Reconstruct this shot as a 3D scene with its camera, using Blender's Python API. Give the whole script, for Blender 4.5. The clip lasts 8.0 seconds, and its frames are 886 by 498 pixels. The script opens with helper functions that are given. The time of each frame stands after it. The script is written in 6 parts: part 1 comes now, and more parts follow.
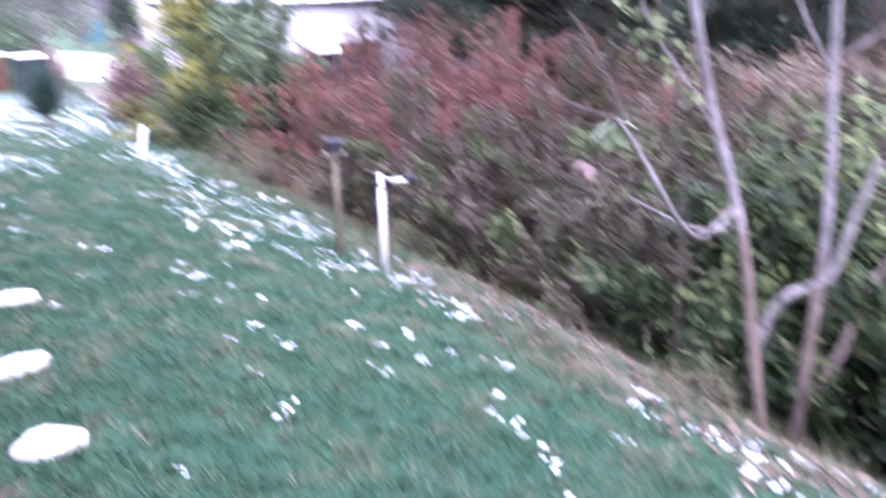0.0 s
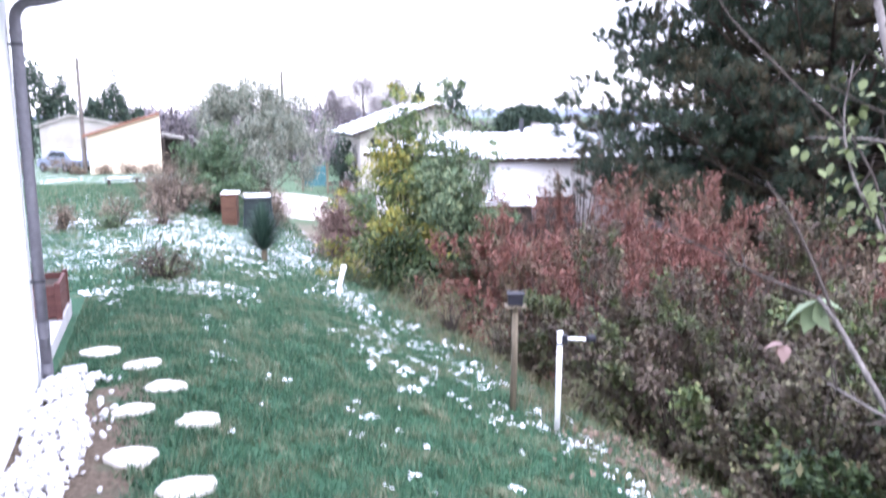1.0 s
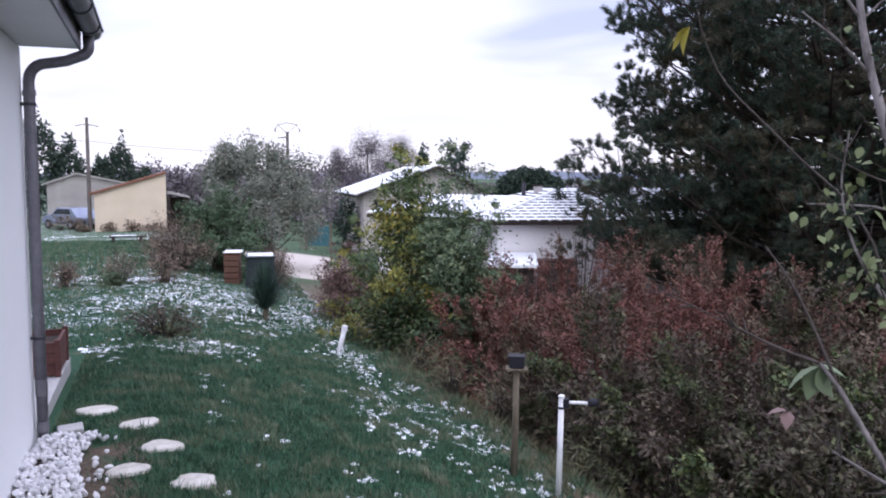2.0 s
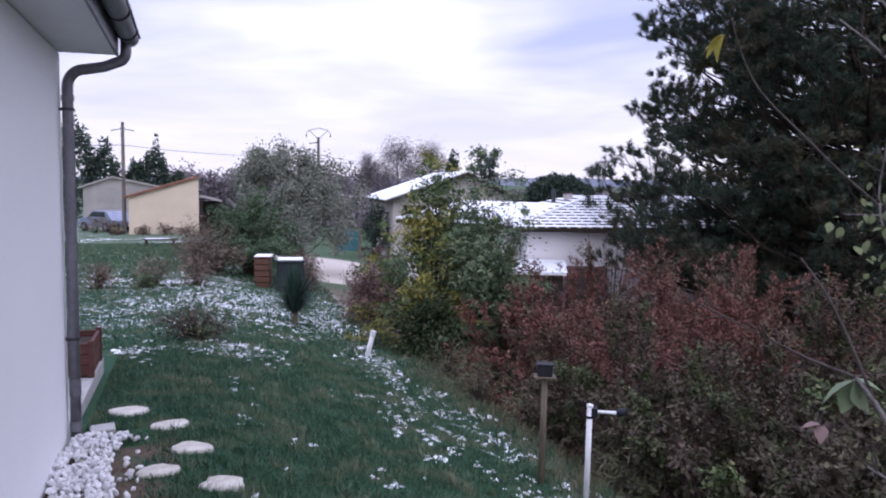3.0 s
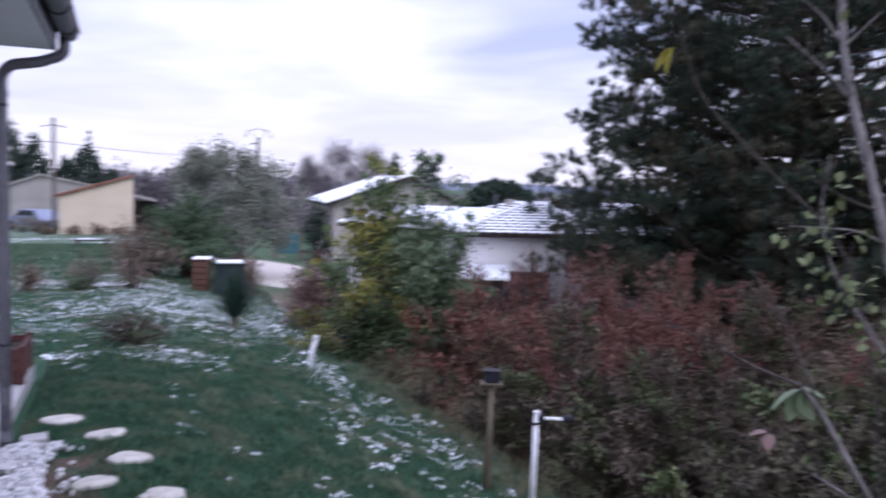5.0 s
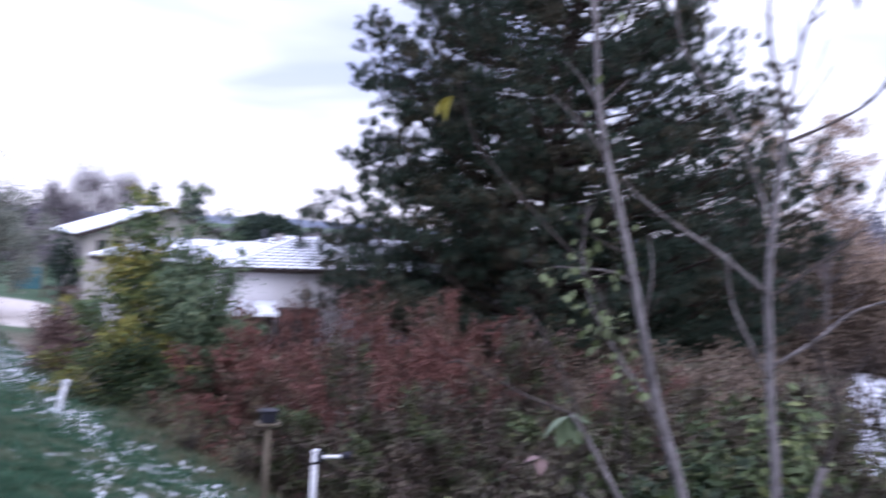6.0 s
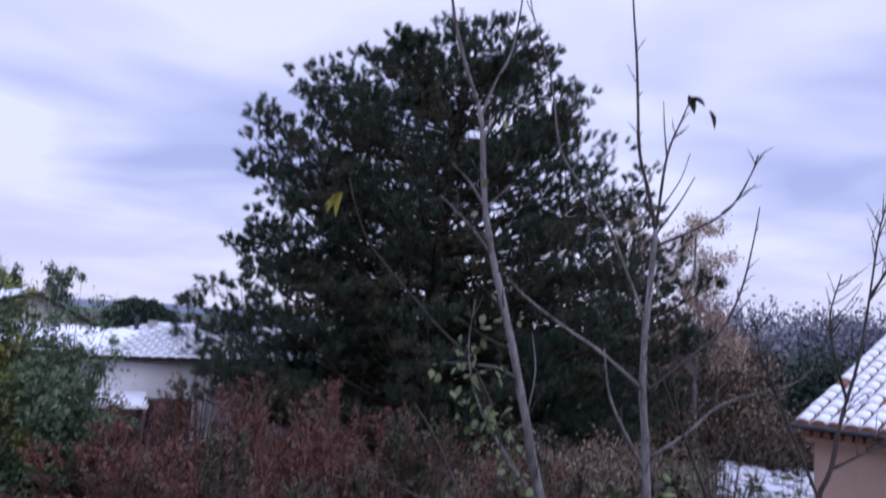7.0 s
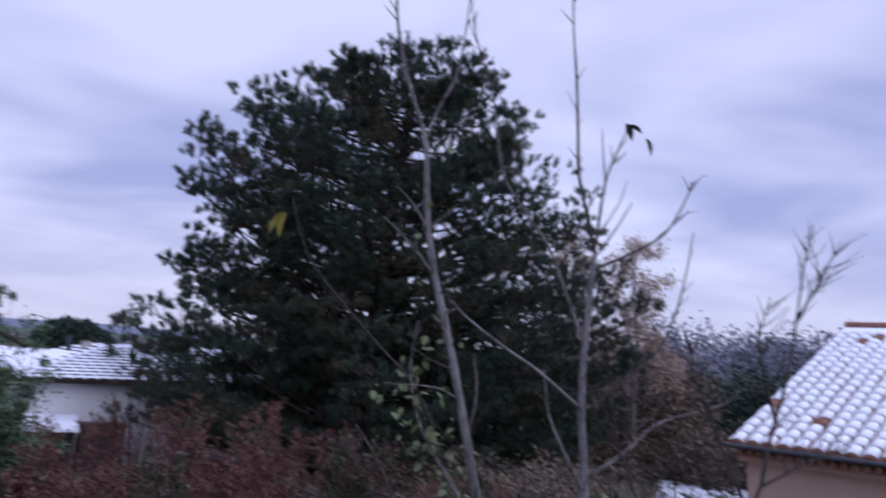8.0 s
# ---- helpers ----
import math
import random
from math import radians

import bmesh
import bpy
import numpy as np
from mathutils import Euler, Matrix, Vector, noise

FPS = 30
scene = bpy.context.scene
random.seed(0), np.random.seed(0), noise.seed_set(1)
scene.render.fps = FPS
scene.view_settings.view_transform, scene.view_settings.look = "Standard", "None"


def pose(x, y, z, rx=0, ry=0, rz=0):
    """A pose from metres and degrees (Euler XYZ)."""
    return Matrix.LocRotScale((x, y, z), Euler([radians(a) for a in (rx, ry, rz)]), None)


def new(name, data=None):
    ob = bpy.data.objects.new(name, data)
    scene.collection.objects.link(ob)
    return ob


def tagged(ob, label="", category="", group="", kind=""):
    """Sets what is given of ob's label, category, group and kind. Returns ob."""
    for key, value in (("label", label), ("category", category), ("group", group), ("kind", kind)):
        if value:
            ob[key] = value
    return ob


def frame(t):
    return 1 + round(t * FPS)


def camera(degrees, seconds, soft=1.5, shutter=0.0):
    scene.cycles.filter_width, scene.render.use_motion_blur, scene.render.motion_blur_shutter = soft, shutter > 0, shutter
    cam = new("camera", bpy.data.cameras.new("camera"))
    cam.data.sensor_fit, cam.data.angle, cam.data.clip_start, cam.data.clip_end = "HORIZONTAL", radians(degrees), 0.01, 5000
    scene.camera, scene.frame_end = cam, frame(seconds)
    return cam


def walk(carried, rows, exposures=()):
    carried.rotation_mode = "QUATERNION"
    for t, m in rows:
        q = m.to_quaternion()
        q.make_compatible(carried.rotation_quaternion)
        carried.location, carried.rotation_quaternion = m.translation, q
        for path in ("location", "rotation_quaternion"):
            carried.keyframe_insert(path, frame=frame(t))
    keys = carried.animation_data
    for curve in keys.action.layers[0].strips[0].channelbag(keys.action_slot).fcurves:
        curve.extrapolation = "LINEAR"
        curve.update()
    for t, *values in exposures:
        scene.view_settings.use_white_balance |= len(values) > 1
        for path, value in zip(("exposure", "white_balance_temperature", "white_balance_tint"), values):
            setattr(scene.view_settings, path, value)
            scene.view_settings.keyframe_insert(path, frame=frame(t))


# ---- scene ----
cam = camera(58.2, 8.0, soft=1.9, shutter=0.9)
PATH = [
    (0.0, pose(-0.064, -0.086, 1.579, 69.48, 1.65, -1.74)),
    (0.5, pose(-0.020, 0.009, 1.581, 76.33, 1.18, 8.11)),
    (1.0, pose(-0.004, 0.009, 1.591, 80.47, 0.43, 12.57)),
    (1.5, pose(0.002, -0.004, 1.593, 83.97, -0.14, 12.37)),
    (3.0, pose(-0.001, -0.004, 1.596, 85.29, -0.66, 14.92)),
    (3.5, pose(0.000, 0.000, 1.600, 85.50, -1.20, 16.00)),
    (4.0, pose(-0.000, 0.010, 1.594, 85.16, -1.03, 16.92)),
    (4.2, pose(0.002, 0.018, 1.597, 84.92, -1.08, 16.92)),
    (5.3, pose(-0.098, 0.010, 1.610, 86.17, -1.80, 6.25)),
    (5.5, pose(-0.118, 0.005, 1.613, 86.72, -1.98, 2.93)),
    (6.0, pose(-0.146, -0.017, 1.616, 88.85, -2.95, -5.92)),
    (6.5, pose(-0.166, -0.033, 1.624, 91.35, -3.54, -12.55)),
    (6.7, pose(-0.173, -0.046, 1.634, 93.30, -3.60, -13.83)),
    (7.0, pose(-0.184, -0.067, 1.650, 95.63, -3.52, -14.33)),
    (7.5, pose(-0.192, -0.091, 1.663, 98.11, -3.82, -14.99)),
    (8.0, pose(-0.190, -0.101, 1.649, 97.39, -3.60, -18.41)),
]
EXPOSURES = [(0.0, 2.4, 5600, 30), (0.5, 2.2, 5620, 15), (1.0, 2.05, 5900, 12), (1.5, 1.0, 6020, 11), (3.0, 0.20, 5830, 17), (4.2, 0.12, 5760, 18),
             (5.5, 0.46, 5650, 16), (6.0, 0.62, 5600, 17), (6.5, 0.27, 5450, 21), (7.0, -0.14, 5380, 20), (7.5, -0.34, 5350, 20), (8.0, -0.34, 5350, 20)]
walk(cam, PATH, EXPOSURES)

# ---- world and sun: an overcast winter sky ----
SUN_ELEVATION, SUN_ROTATION = radians(35), radians(200)


def make_world():
    w = bpy.data.worlds.new("overcast_sky")
    scene.world = w
    w.use_nodes = True
    nt = w.node_tree
    nt.nodes.clear()
    N = nt.nodes.new
    out, bg = N("ShaderNodeOutputWorld"), N("ShaderNodeBackground")
    sky = N("ShaderNodeTexSky")
    sky.sky_type, sky.sun_disc = "NISHITA", False
    sky.sun_elevation, sky.sun_rotation = SUN_ELEVATION, SUN_ROTATION
    dim = N("ShaderNodeMix")
    dim.data_type, dim.blend_type = "RGBA", "MULTIPLY"
    dim.inputs[0].default_value = 1.0
    nt.links.new(sky.outputs[0], dim.inputs[6])
    dim.inputs[7].default_value = (0.08, 0.08, 0.08, 1)
    co = N("ShaderNodeTexCoord")
    sep = N("ShaderNodeSeparateXYZ")
    nt.links.new(co.outputs["Generated"], sep.inputs[0])
    up = N("ShaderNodeMath")
    up.operation = "MAXIMUM"
    nt.links.new(sep.outputs[2], up.inputs[0])
    up.inputs[1].default_value = 0.0
    lift = N("ShaderNodeMath")
    lift.operation = "ADD"
    nt.links.new(up.outputs[0], lift.inputs[0])
    lift.inputs[1].default_value = 0.12
    flat = N("ShaderNodeVectorMath")
    flat.operation = "DIVIDE"
    comb = N("ShaderNodeCombineXYZ")
    for i in range(3):
        nt.links.new(lift.outputs[0], comb.inputs[i])
    nt.links.new(co.outputs["Generated"], flat.inputs[0])
    nt.links.new(comb.outputs[0], flat.inputs[1])
    n1 = N("ShaderNodeTexNoise")
    n1.inputs["Scale"].default_value, n1.inputs["Detail"].default_value = 0.85, 3.5
    n1.inputs["Distortion"].default_value = 0.25
    nt.links.new(flat.outputs[0], n1.inputs["Vector"])
    ramp = N("ShaderNodeValToRGB")
    ramp.color_ramp.elements[0].position, ramp.color_ramp.elements[0].color = 0.36, (0.55, 0.57, 0.78, 1)
    ramp.color_ramp.elements[1].position, ramp.color_ramp.elements[1].color = 0.63, (1.02, 0.98, 1.08, 1)
    nt.links.new(n1.outputs[0], ramp.inputs[0])
    # the cloud deck is thinner and brighter towards the horizon
    low = N("ShaderNodeMapRange")
    low.interpolation_type = "SMOOTHSTEP"
    low.inputs["From Min"].default_value, low.inputs["From Max"].default_value = 0.01, 0.20
    low.inputs["To Min"].default_value, low.inputs["To Max"].default_value = 0.75, 0.0
    nt.links.new(up.outputs[0], low.inputs[0])
    glow = N("ShaderNodeMix")
    glow.data_type = "RGBA"
    nt.links.new(low.outputs[0], glow.inputs[0])
    nt.links.new(ramp.outputs[0], glow.inputs[6])
    glow.inputs[7].default_value = (0.97, 0.89, 0.94, 1)
    # an overcast sky is brightest overhead
    over = N("ShaderNodeMapRange")
    over.interpolation_type = "SMOOTHSTEP"
    over.inputs["From Min"].default_value, over.inputs["From Max"].default_value = 0.40, 0.95
    over.inputs["To Min"].default_value, over.inputs["To Max"].default_value = 1.0, 2.1
    nt.links.new(up.outputs[0], over.inputs[0])
    dome = N("ShaderNodeVectorMath")
    dome.operation = "SCALE"
    nt.links.new(glow.outputs[2], dome.inputs[0])
    nt.links.new(over.outputs[0], dome.inputs["Scale"])
    mix = N("ShaderNodeMix")
    mix.data_type = "RGBA"
    mix.inputs[0].default_value = 0.1
    nt.links.new(dome.outputs[0], mix.inputs[6])
    nt.links.new(dim.outputs[2], mix.inputs[7])
    nt.links.new(mix.outputs[2], bg.inputs[0])
    bg.inputs[1].default_value = 1.0
    nt.links.new(bg.outputs[0], out.inputs[0])


make_world()
sun_data = bpy.data.lights.new("sun", "SUN")
sun_data.energy, sun_data.angle, sun_data.color = 0.8, radians(50), (1.0, 0.95, 0.9)
sun_lamp = new("sun", sun_data)
sun_lamp.matrix_world = pose(0, 0, 30, 55, 0, 20)

# ---- materials ----


class Mat:
    """A small wrapper that grows a node material."""

    def __init__(self, name, rough=0.7, metal=0.0, spec=0.3):
        self.m = bpy.data.materials.new(name)
        self.m.use_nodes = True
        self.nt = self.m.node_tree
        self.b = self.nt.nodes["Principled BSDF"]
        self.b.inputs["Roughness"].default_value = rough
        self.b.inputs["Metallic"].default_value = metal
        self.b.inputs["Specular IOR Level"].default_value = spec
        self.co = self.nt.nodes.new("ShaderNodeTexCoord").outputs["Object"]

    def node(self, kind, **props):
        n = self.nt.nodes.new(kind)
        for k, v in props.items():
            n.inputs[k].default_value = v
        return n

    def noise(self, scale, detail=4, rough=0.55, stretch=None):
        n = self.node("ShaderNodeTexNoise", Scale=scale, Detail=detail, Roughness=rough)
        src = self.co
        if stretch:
            mp = self.nt.nodes.new("ShaderNodeMapping")
            mp.inputs["Scale"].default_value = stretch
            self.nt.links.new(self.co, mp.inputs[0])
            src = mp.outputs[0]
        self.nt.links.new(src, n.inputs["Vector"])
        return n.outputs[0]

    def ramp(self, fac, stops):
        r = self.nt.nodes.new("ShaderNodeValToRGB")
        while len(r.color_ramp.elements) < len(stops):
            r.color_ramp.elements.new(0.5)
        for e, (p, c) in zip(r.color_ramp.elements, stops):
            e.position, e.color = p, (*c, 1) if len(c) == 3 else c
        self.nt.links.new(fac, r.inputs[0])
        return r.outputs[0]

    def mask(self, fac, lo, hi):
        n = self.nt.nodes.new("ShaderNodeMapRange")
        n.interpolation_type = "SMOOTHSTEP"
        n.inputs["From Min"].default_value, n.inputs["From Max"].default_value = lo, hi
        self.nt.links.new(fac, n.inputs[0])
        return n.outputs[0]

    def math(self, op, a, b):
        n = self.nt.nodes.new("ShaderNodeMath")
        n.operation = op
        for i, v in enumerate((a, b)):
            if isinstance(v, (int, float)):
                n.inputs[i].default_value = v
            else:
                self.nt.links.new(v, n.inputs[i])
        return n.outputs[0]

    def mix(self, fac, a, b, blend="MIX"):
        n = self.nt.nodes.new("ShaderNodeMix")
        n.data_type, n.blend_type = "RGBA", blend
        for s, v in ((0, fac), (6, a), (7, b)):
            if isinstance(v, tuple):
                n.inputs[s].default_value = (*v, 1)
            elif isinstance(v, (int, float)):
                n.inputs[s].default_value = v
            else:
                self.nt.links.new(v, n.inputs[s])
        return n.outputs[2]

    def island(self):
        return self.nt.nodes.new("ShaderNodeNewGeometry").outputs["Random Per Island"]

    def random(self):
        return self.nt.nodes.new("ShaderNodeObjectInfo").outputs["Random"]

    def color(self, c):
        if isinstance(c, tuple):
            self.b.inputs["Base Color"].default_value = (*c, 1)
        else:
            self.nt.links.new(c, self.b.inputs["Base Color"])
        return self

    def bump(self, h, strength=0.3, dist=0.01):
        n = self.node("ShaderNodeBump", Strength=strength, Distance=dist)
        self.nt.links.new(h, n.inputs["Height"])
        self.nt.links.new(n.outputs[0], self.b.inputs["Normal"])
        return self


def two_tone(name, c1, c2, scale, rough=0.75, bump=0.3, dist=0.01, fine=8.0, stretch=None, metal=0.0, spec=0.3):
    """A surface of two colours: broad stains and fine grain, with relief."""
    m = Mat(name, rough, metal, spec)
    a, b = m.noise(scale, 5, stretch=stretch), m.noise(scale * fine, 4, stretch=stretch)
    f = m.math("ADD", m.math("MULTIPLY", a, 0.6), m.math("MULTIPLY", b, 0.4))
    m.color(m.ramp(f, [(0.36, c1), (0.64, c2)])).bump(b, bump, dist)
    return m.m


def leafy(name, stops, rough=0.65, patch=None, patch_scale=0.8, spec=0.25, lo=0.5, hi=0.62):
    """Leaves: each its own tint; patch adds a second palette in drifts."""
    m = Mat(name, rough, 0, spec)
    c = m.ramp(m.island(), stops)
    if patch:
        c = m.mix(m.mask(m.noise(patch_scale, 3), lo, hi), c, m.ramp(m.island(), patch))
    m.color(c)
    return m.m


def ground_material():
    """The lawn with worn soil by the wall, litter on the bank, gravel lane, snow dusting far off. Local x runs across the lawn, y along it."""
    m = Mat("ground", 0.95, 0, 0.15)
    sep = m.nt.nodes.new("ShaderNodeSeparateXYZ")
    m.nt.links.new(m.co, sep.inputs[0])
    X, Y = sep.outputs[0], sep.outputs[1]
    broad, mid, fine = m.noise(0.7, 5), m.noise(3.5, 5), m.noise(40, 4)
    warp = m.math("MULTIPLY", m.math("SUBTRACT", mid, 0.5), 0.9)
    Xw = m.math("ADD", X, warp)
    Yw = m.math("ADD", Y, m.math("MULTIPLY", warp, 4.0))
    grass = m.ramp(m.math("ADD", m.math("MULTIPLY", broad, 0.45), m.math("MULTIPLY", fine, 0.55)),
                   [(0.3, (0.018, 0.045, 0.027)), (0.5, (0.032, 0.08, 0.045)), (0.68, (0.06, 0.115, 0.063))])
    dry = m.ramp(fine, [(0.3, (0.09, 0.075, 0.045)), (0.7, (0.22, 0.19, 0.12))])
    grass = m.mix(m.math("MULTIPLY", m.mask(mid, 0.60, 0.76), 0.7), grass, dry)
    soil = m.ramp(fine, [(0.3, (0.05, 0.038, 0.028)), (0.7, (0.16, 0.125, 0.095))])
    litter = m.ramp(fine, [(0.3, (0.065, 0.056, 0.043)), (0.7, (0.23, 0.20, 0.15))])
    lane = m.ramp(fine, [(0.3, (0.46, 0.41, 0.36)), (0.7, (0.64, 0.58, 0.53))])
    snow = m.ramp(fine, [(0.3, (0.70, 0.74, 0.82)), (0.7, (0.88, 0.90, 0.94))])
    c = grass
    c = m.mix(m.math("MULTIPLY", m.math("SUBTRACT", 1.0, m.mask(Xw, -0.26, -0.02)), m.math("SUBTRACT", 1.0, m.mask(Yw, 4.7, 5.3))), c, soil)
    c = m.mix(m.mask(Xw, 2.40, 2.75), c, litter)
    far_ground = m.ramp(m.math("ADD", m.math("MULTIPLY", broad, 0.5), m.math("MULTIPLY", fine, 0.5)),
                        [(0.35, (0.05, 0.065, 0.04)), (0.65, (0.16, 0.15, 0.10))])
    c = m.mix(m.mask(Xw, 8.5, 10.0), c, far_ground)
    # open field beyond the garden
    field = m.ramp(m.math("ADD", m.math("MULTIPLY", broad, 0.4), m.math("MULTIPLY", fine, 0.6)),
                   [(0.35, (0.048, 0.088, 0.050)), (0.65, (0.095, 0.140, 0.080))])
    c = m.mix(m.mask(Yw, 17.0, 20.0), c, field)
    # pale lane below the bank
    in_lane = m.math("MULTIPLY", m.math("MULTIPLY", m.mask(Xw, 3.0, 3.5), m.math("SUBTRACT", 1.0, m.mask(X, 6.8, 7.4))),
                     m.math("MULTIPLY", m.mask(Y, 19.5, 20.2), m.math("SUBTRACT", 1.0, m.mask(Y, 33.0, 35.0))))
    c = m.mix(in_lane, c, lane)
    # dusting of snow, thicker away from the house
    spots = m.math("ADD", m.math("MULTIPLY", m.noise(14.0, 4), 0.55), m.math("MULTIPLY", m.noise(1.3, 3), 0.45))
    reach = m.math("MULTIPLY", m.mask(Y, 7.5, 12.0), m.math("SUBTRACT", 1.0, m.math("MULTIPLY", m.mask(Y, 15.0, 24.0), 0.55)))
    lie = m.math("MULTIPLY", m.mask(m.math("ADD", spots, m.math("MULTIPLY", reach, 0.055)), 0.565, 0.60), reach)
    lie = m.math("MULTIPLY", lie, m.math("SUBTRACT", 1.0, m.mask(X, 2.6, 3.2)))
    c = m.mix(lie, c, snow)
    m.color(c).bump(fine, 0.5, 0.03)
    return m.m


M_GROUND = ground_material()
M_GRASS = leafy("grass_blades", [(0.0, (0.022, 0.058, 0.036)), (0.5, (0.046, 0.116, 0.066)), (0.85, (0.080, 0.162, 0.090)), (1.0, (0.200, 0.195, 0.128))],
                patch=[(0.0, (0.056, 0.102, 0.060)), (0.5, (0.115, 0.165, 0.092)), (0.8, (0.185, 0.185, 0.125)), (1.0, (0.270, 0.230, 0.172))], patch_scale=3.4, lo=0.47, hi=0.64)
M_STRAW = leafy("dead_grass", [(0.0, (0.072, 0.066, 0.039)), (0.5, (0.158, 0.140, 0.086)), (0.8, (0.086, 0.117, 0.047)), (1.0, (0.252, 0.234, 0.156))])
M_SNOW = two_tone("snow", (0.82, 0.85, 0.92), (0.94, 0.95, 0.98), 6, 0.6, 0.4, 0.01)
M_WALL = two_tone("white_render_wall", (0.84, 0.84, 0.85), (0.89, 0.89, 0.90), 0.8, 0.9, 0.25, 0.003, 90)
M_SOFFIT = two_tone("pale_soffit_board", (0.70, 0.70, 0.71), (0.76, 0.76, 0.77), 1.5, 0.6, 0.1, 0.002, 30)
M_ZINC = two_tone("grey_brown_zinc", (0.16, 0.155, 0.175), (0.25, 0.245, 0.27), 3, 0.5, 0.1, 0.002, 12, metal=0.6)
M_ZINC_DARK = two_tone("dark_joint", (0.05, 0.05, 0.06), (0.08, 0.08, 0.09), 3, 0.5, 0.1, 0.002, 12, metal=0.4)
M_PEBBLE = leafy("white_pebbles", [(0.0, (0.50, 0.50, 0.52)), (0.5, (0.72, 0.71, 0.72)), (1.0, (0.86, 0.85, 0.86))], rough=0.6)
M_STONE = two_tone("pale_stepping_stone", (0.42, 0.39, 0.34), (0.64, 0.61, 0.56), 5, 0.85, 0.5, 0.01, 6)
M_CONCRETE = two_tone("concrete", (0.34, 0.33, 0.33), (0.48, 0.47, 0.46), 2.5, 0.9, 0.4, 0.005, 20)
M_PLANTER = two_tone("red_brown_timber", (0.07, 0.028, 0.026), (0.13, 0.055, 0.045), 3, 0.7, 0.3, 0.004, 10, stretch=(1, 1, 8))
M_ORANGEWOOD = two_tone("orange_brown_timber", (0.075, 0.038, 0.026), (0.14, 0.07, 0.045), 3, 0.75, 0.3, 0.004, 10, stretch=(1, 1, 8))
M_SOIL = two_tone("potting_soil", (0.02, 0.016, 0.012), (0.06, 0.045, 0.035), 12, 0.95, 0.6, 0.02)
M_PVC = two_tone("white_plastic", (0.68, 0.68, 0.70), (0.82, 0.82, 0.83), 4, 0.4, 0.05, 0.002, 10)
M_BLACK = two_tone("black_plastic", (0.008, 0.008, 0.014), (0.018, 0.018, 0.028), 6, 0.6, 0.1, 0.002, 10)
M_POST = two_tone("weathered_post_wood", (0.09, 0.075, 0.055), (0.20, 0.165, 0.12), 6, 0.85, 0.4, 0.004, 6, stretch=(4, 4, 0.6))
M_BIN = two_tone("dark_green_plastic", (0.007, 0.013, 0.015), (0.013, 0.022, 0.024), 4, 0.5, 0.1, 0.002, 10)
M_BARK = two_tone("grey_bark", (0.060, 0.050, 0.048), (0.26, 0.235, 0.23), 11, 0.9, 0.9, 0.01, 6, stretch=(1, 1, 0.35))


def trunk_material():
    m = Mat("young_trunk_bark", 0.9, 0, 0.25)
    sep = m.nt.nodes.new("ShaderNodeSeparateXYZ")
    m.nt.links.new(m.co, sep.inputs[0])
    a, b = m.noise(11, 5, stretch=(1, 1, 0.35)), m.noise(60, 4, stretch=(1, 1, 0.35))
    f = m.math("ADD", m.math("MULTIPLY", a, 0.6), m.math("MULTIPLY", b, 0.4))
    grey = m.ramp(f, [(0.36, (0.085, 0.075, 0.075)), (0.64, (0.31, 0.285, 0.285))])
    brown = m.ramp(f, [(0.36, (0.088, 0.066, 0.056)), (0.64, (0.22, 0.172, 0.148))])
    edge = m.math("ADD", sep.outputs[2], m.math("MULTIPLY", a, 0.5))
    m.color(m.mix(m.mask(edge, 1.25, 1.6), brown, grey)).bump(b, 0.8, 0.008)
    return m.m


M_TRUNK = trunk_material()
M_TWIG = two_tone("dark_twig", (0.035, 0.028, 0.026), (0.085, 0.07, 0.062), 9, 0.9, 0.3, 0.004)
M_PINEBARK = two_tone("pine_bark", (0.03, 0.024, 0.02), (0.08, 0.062, 0.05), 5, 0.95, 0.6, 0.02)
M_NEEDLE = leafy("pine_needles", [(0.0, (0.015, 0.028, 0.021)), (0.6, (0.036, 0.060, 0.042)), (0.92, (0.066, 0.090, 0.058)), (1.0, (0.130, 0.090, 0.056))],
                 patch=[(0.0, (0.024, 0.032, 0.022)), (0.7, (0.066, 0.066, 0.042)), (1.0, (0.145, 0.098, 0.056))], patch_scale=0.7)
M_RED = leafy("red_brown_leaves", [(0.0, (0.095, 0.040, 0.034)), (0.5, (0.150, 0.060, 0.047)), (0.85, (0.195, 0.082, 0.062)), (1.0, (0.225, 0.130, 0.095))],
              patch=[(0.0, (0.046, 0.031, 0.022)), (0.5, (0.126, 0.076, 0.052)), (0.8, (0.081, 0.079, 0.039)), (1.0, (0.203, 0.142, 0.101))], patch_scale=1.5, lo=0.49, hi=0.60)
M_OLIVE = leafy("olive_brown_leaves", [(0.0, (0.040, 0.029, 0.023)), (0.4, (0.075, 0.051, 0.040)), (0.8, (0.066, 0.061, 0.035)), (1.0, (0.135, 0.098, 0.072))],
                patch=[(0.0, (0.026, 0.037, 0.017)), (0.6, (0.060, 0.082, 0.029)), (1.0, (0.135, 0.138, 0.062))], patch_scale=2.6)
M_GREEN = leafy("green_leaves", [(0.0, (0.012, 0.022, 0.010)), (0.5, (0.026, 0.047, 0.018)), (0.9, (0.058, 0.082, 0.029)), (1.0, (0.103, 0.082, 0.043))],
                patch=[(0.0, (0.045, 0.064, 0.021)), (1.0, (0.130, 0.146, 0.051))], patch_scale=1.7, lo=0.55, hi=0.7)
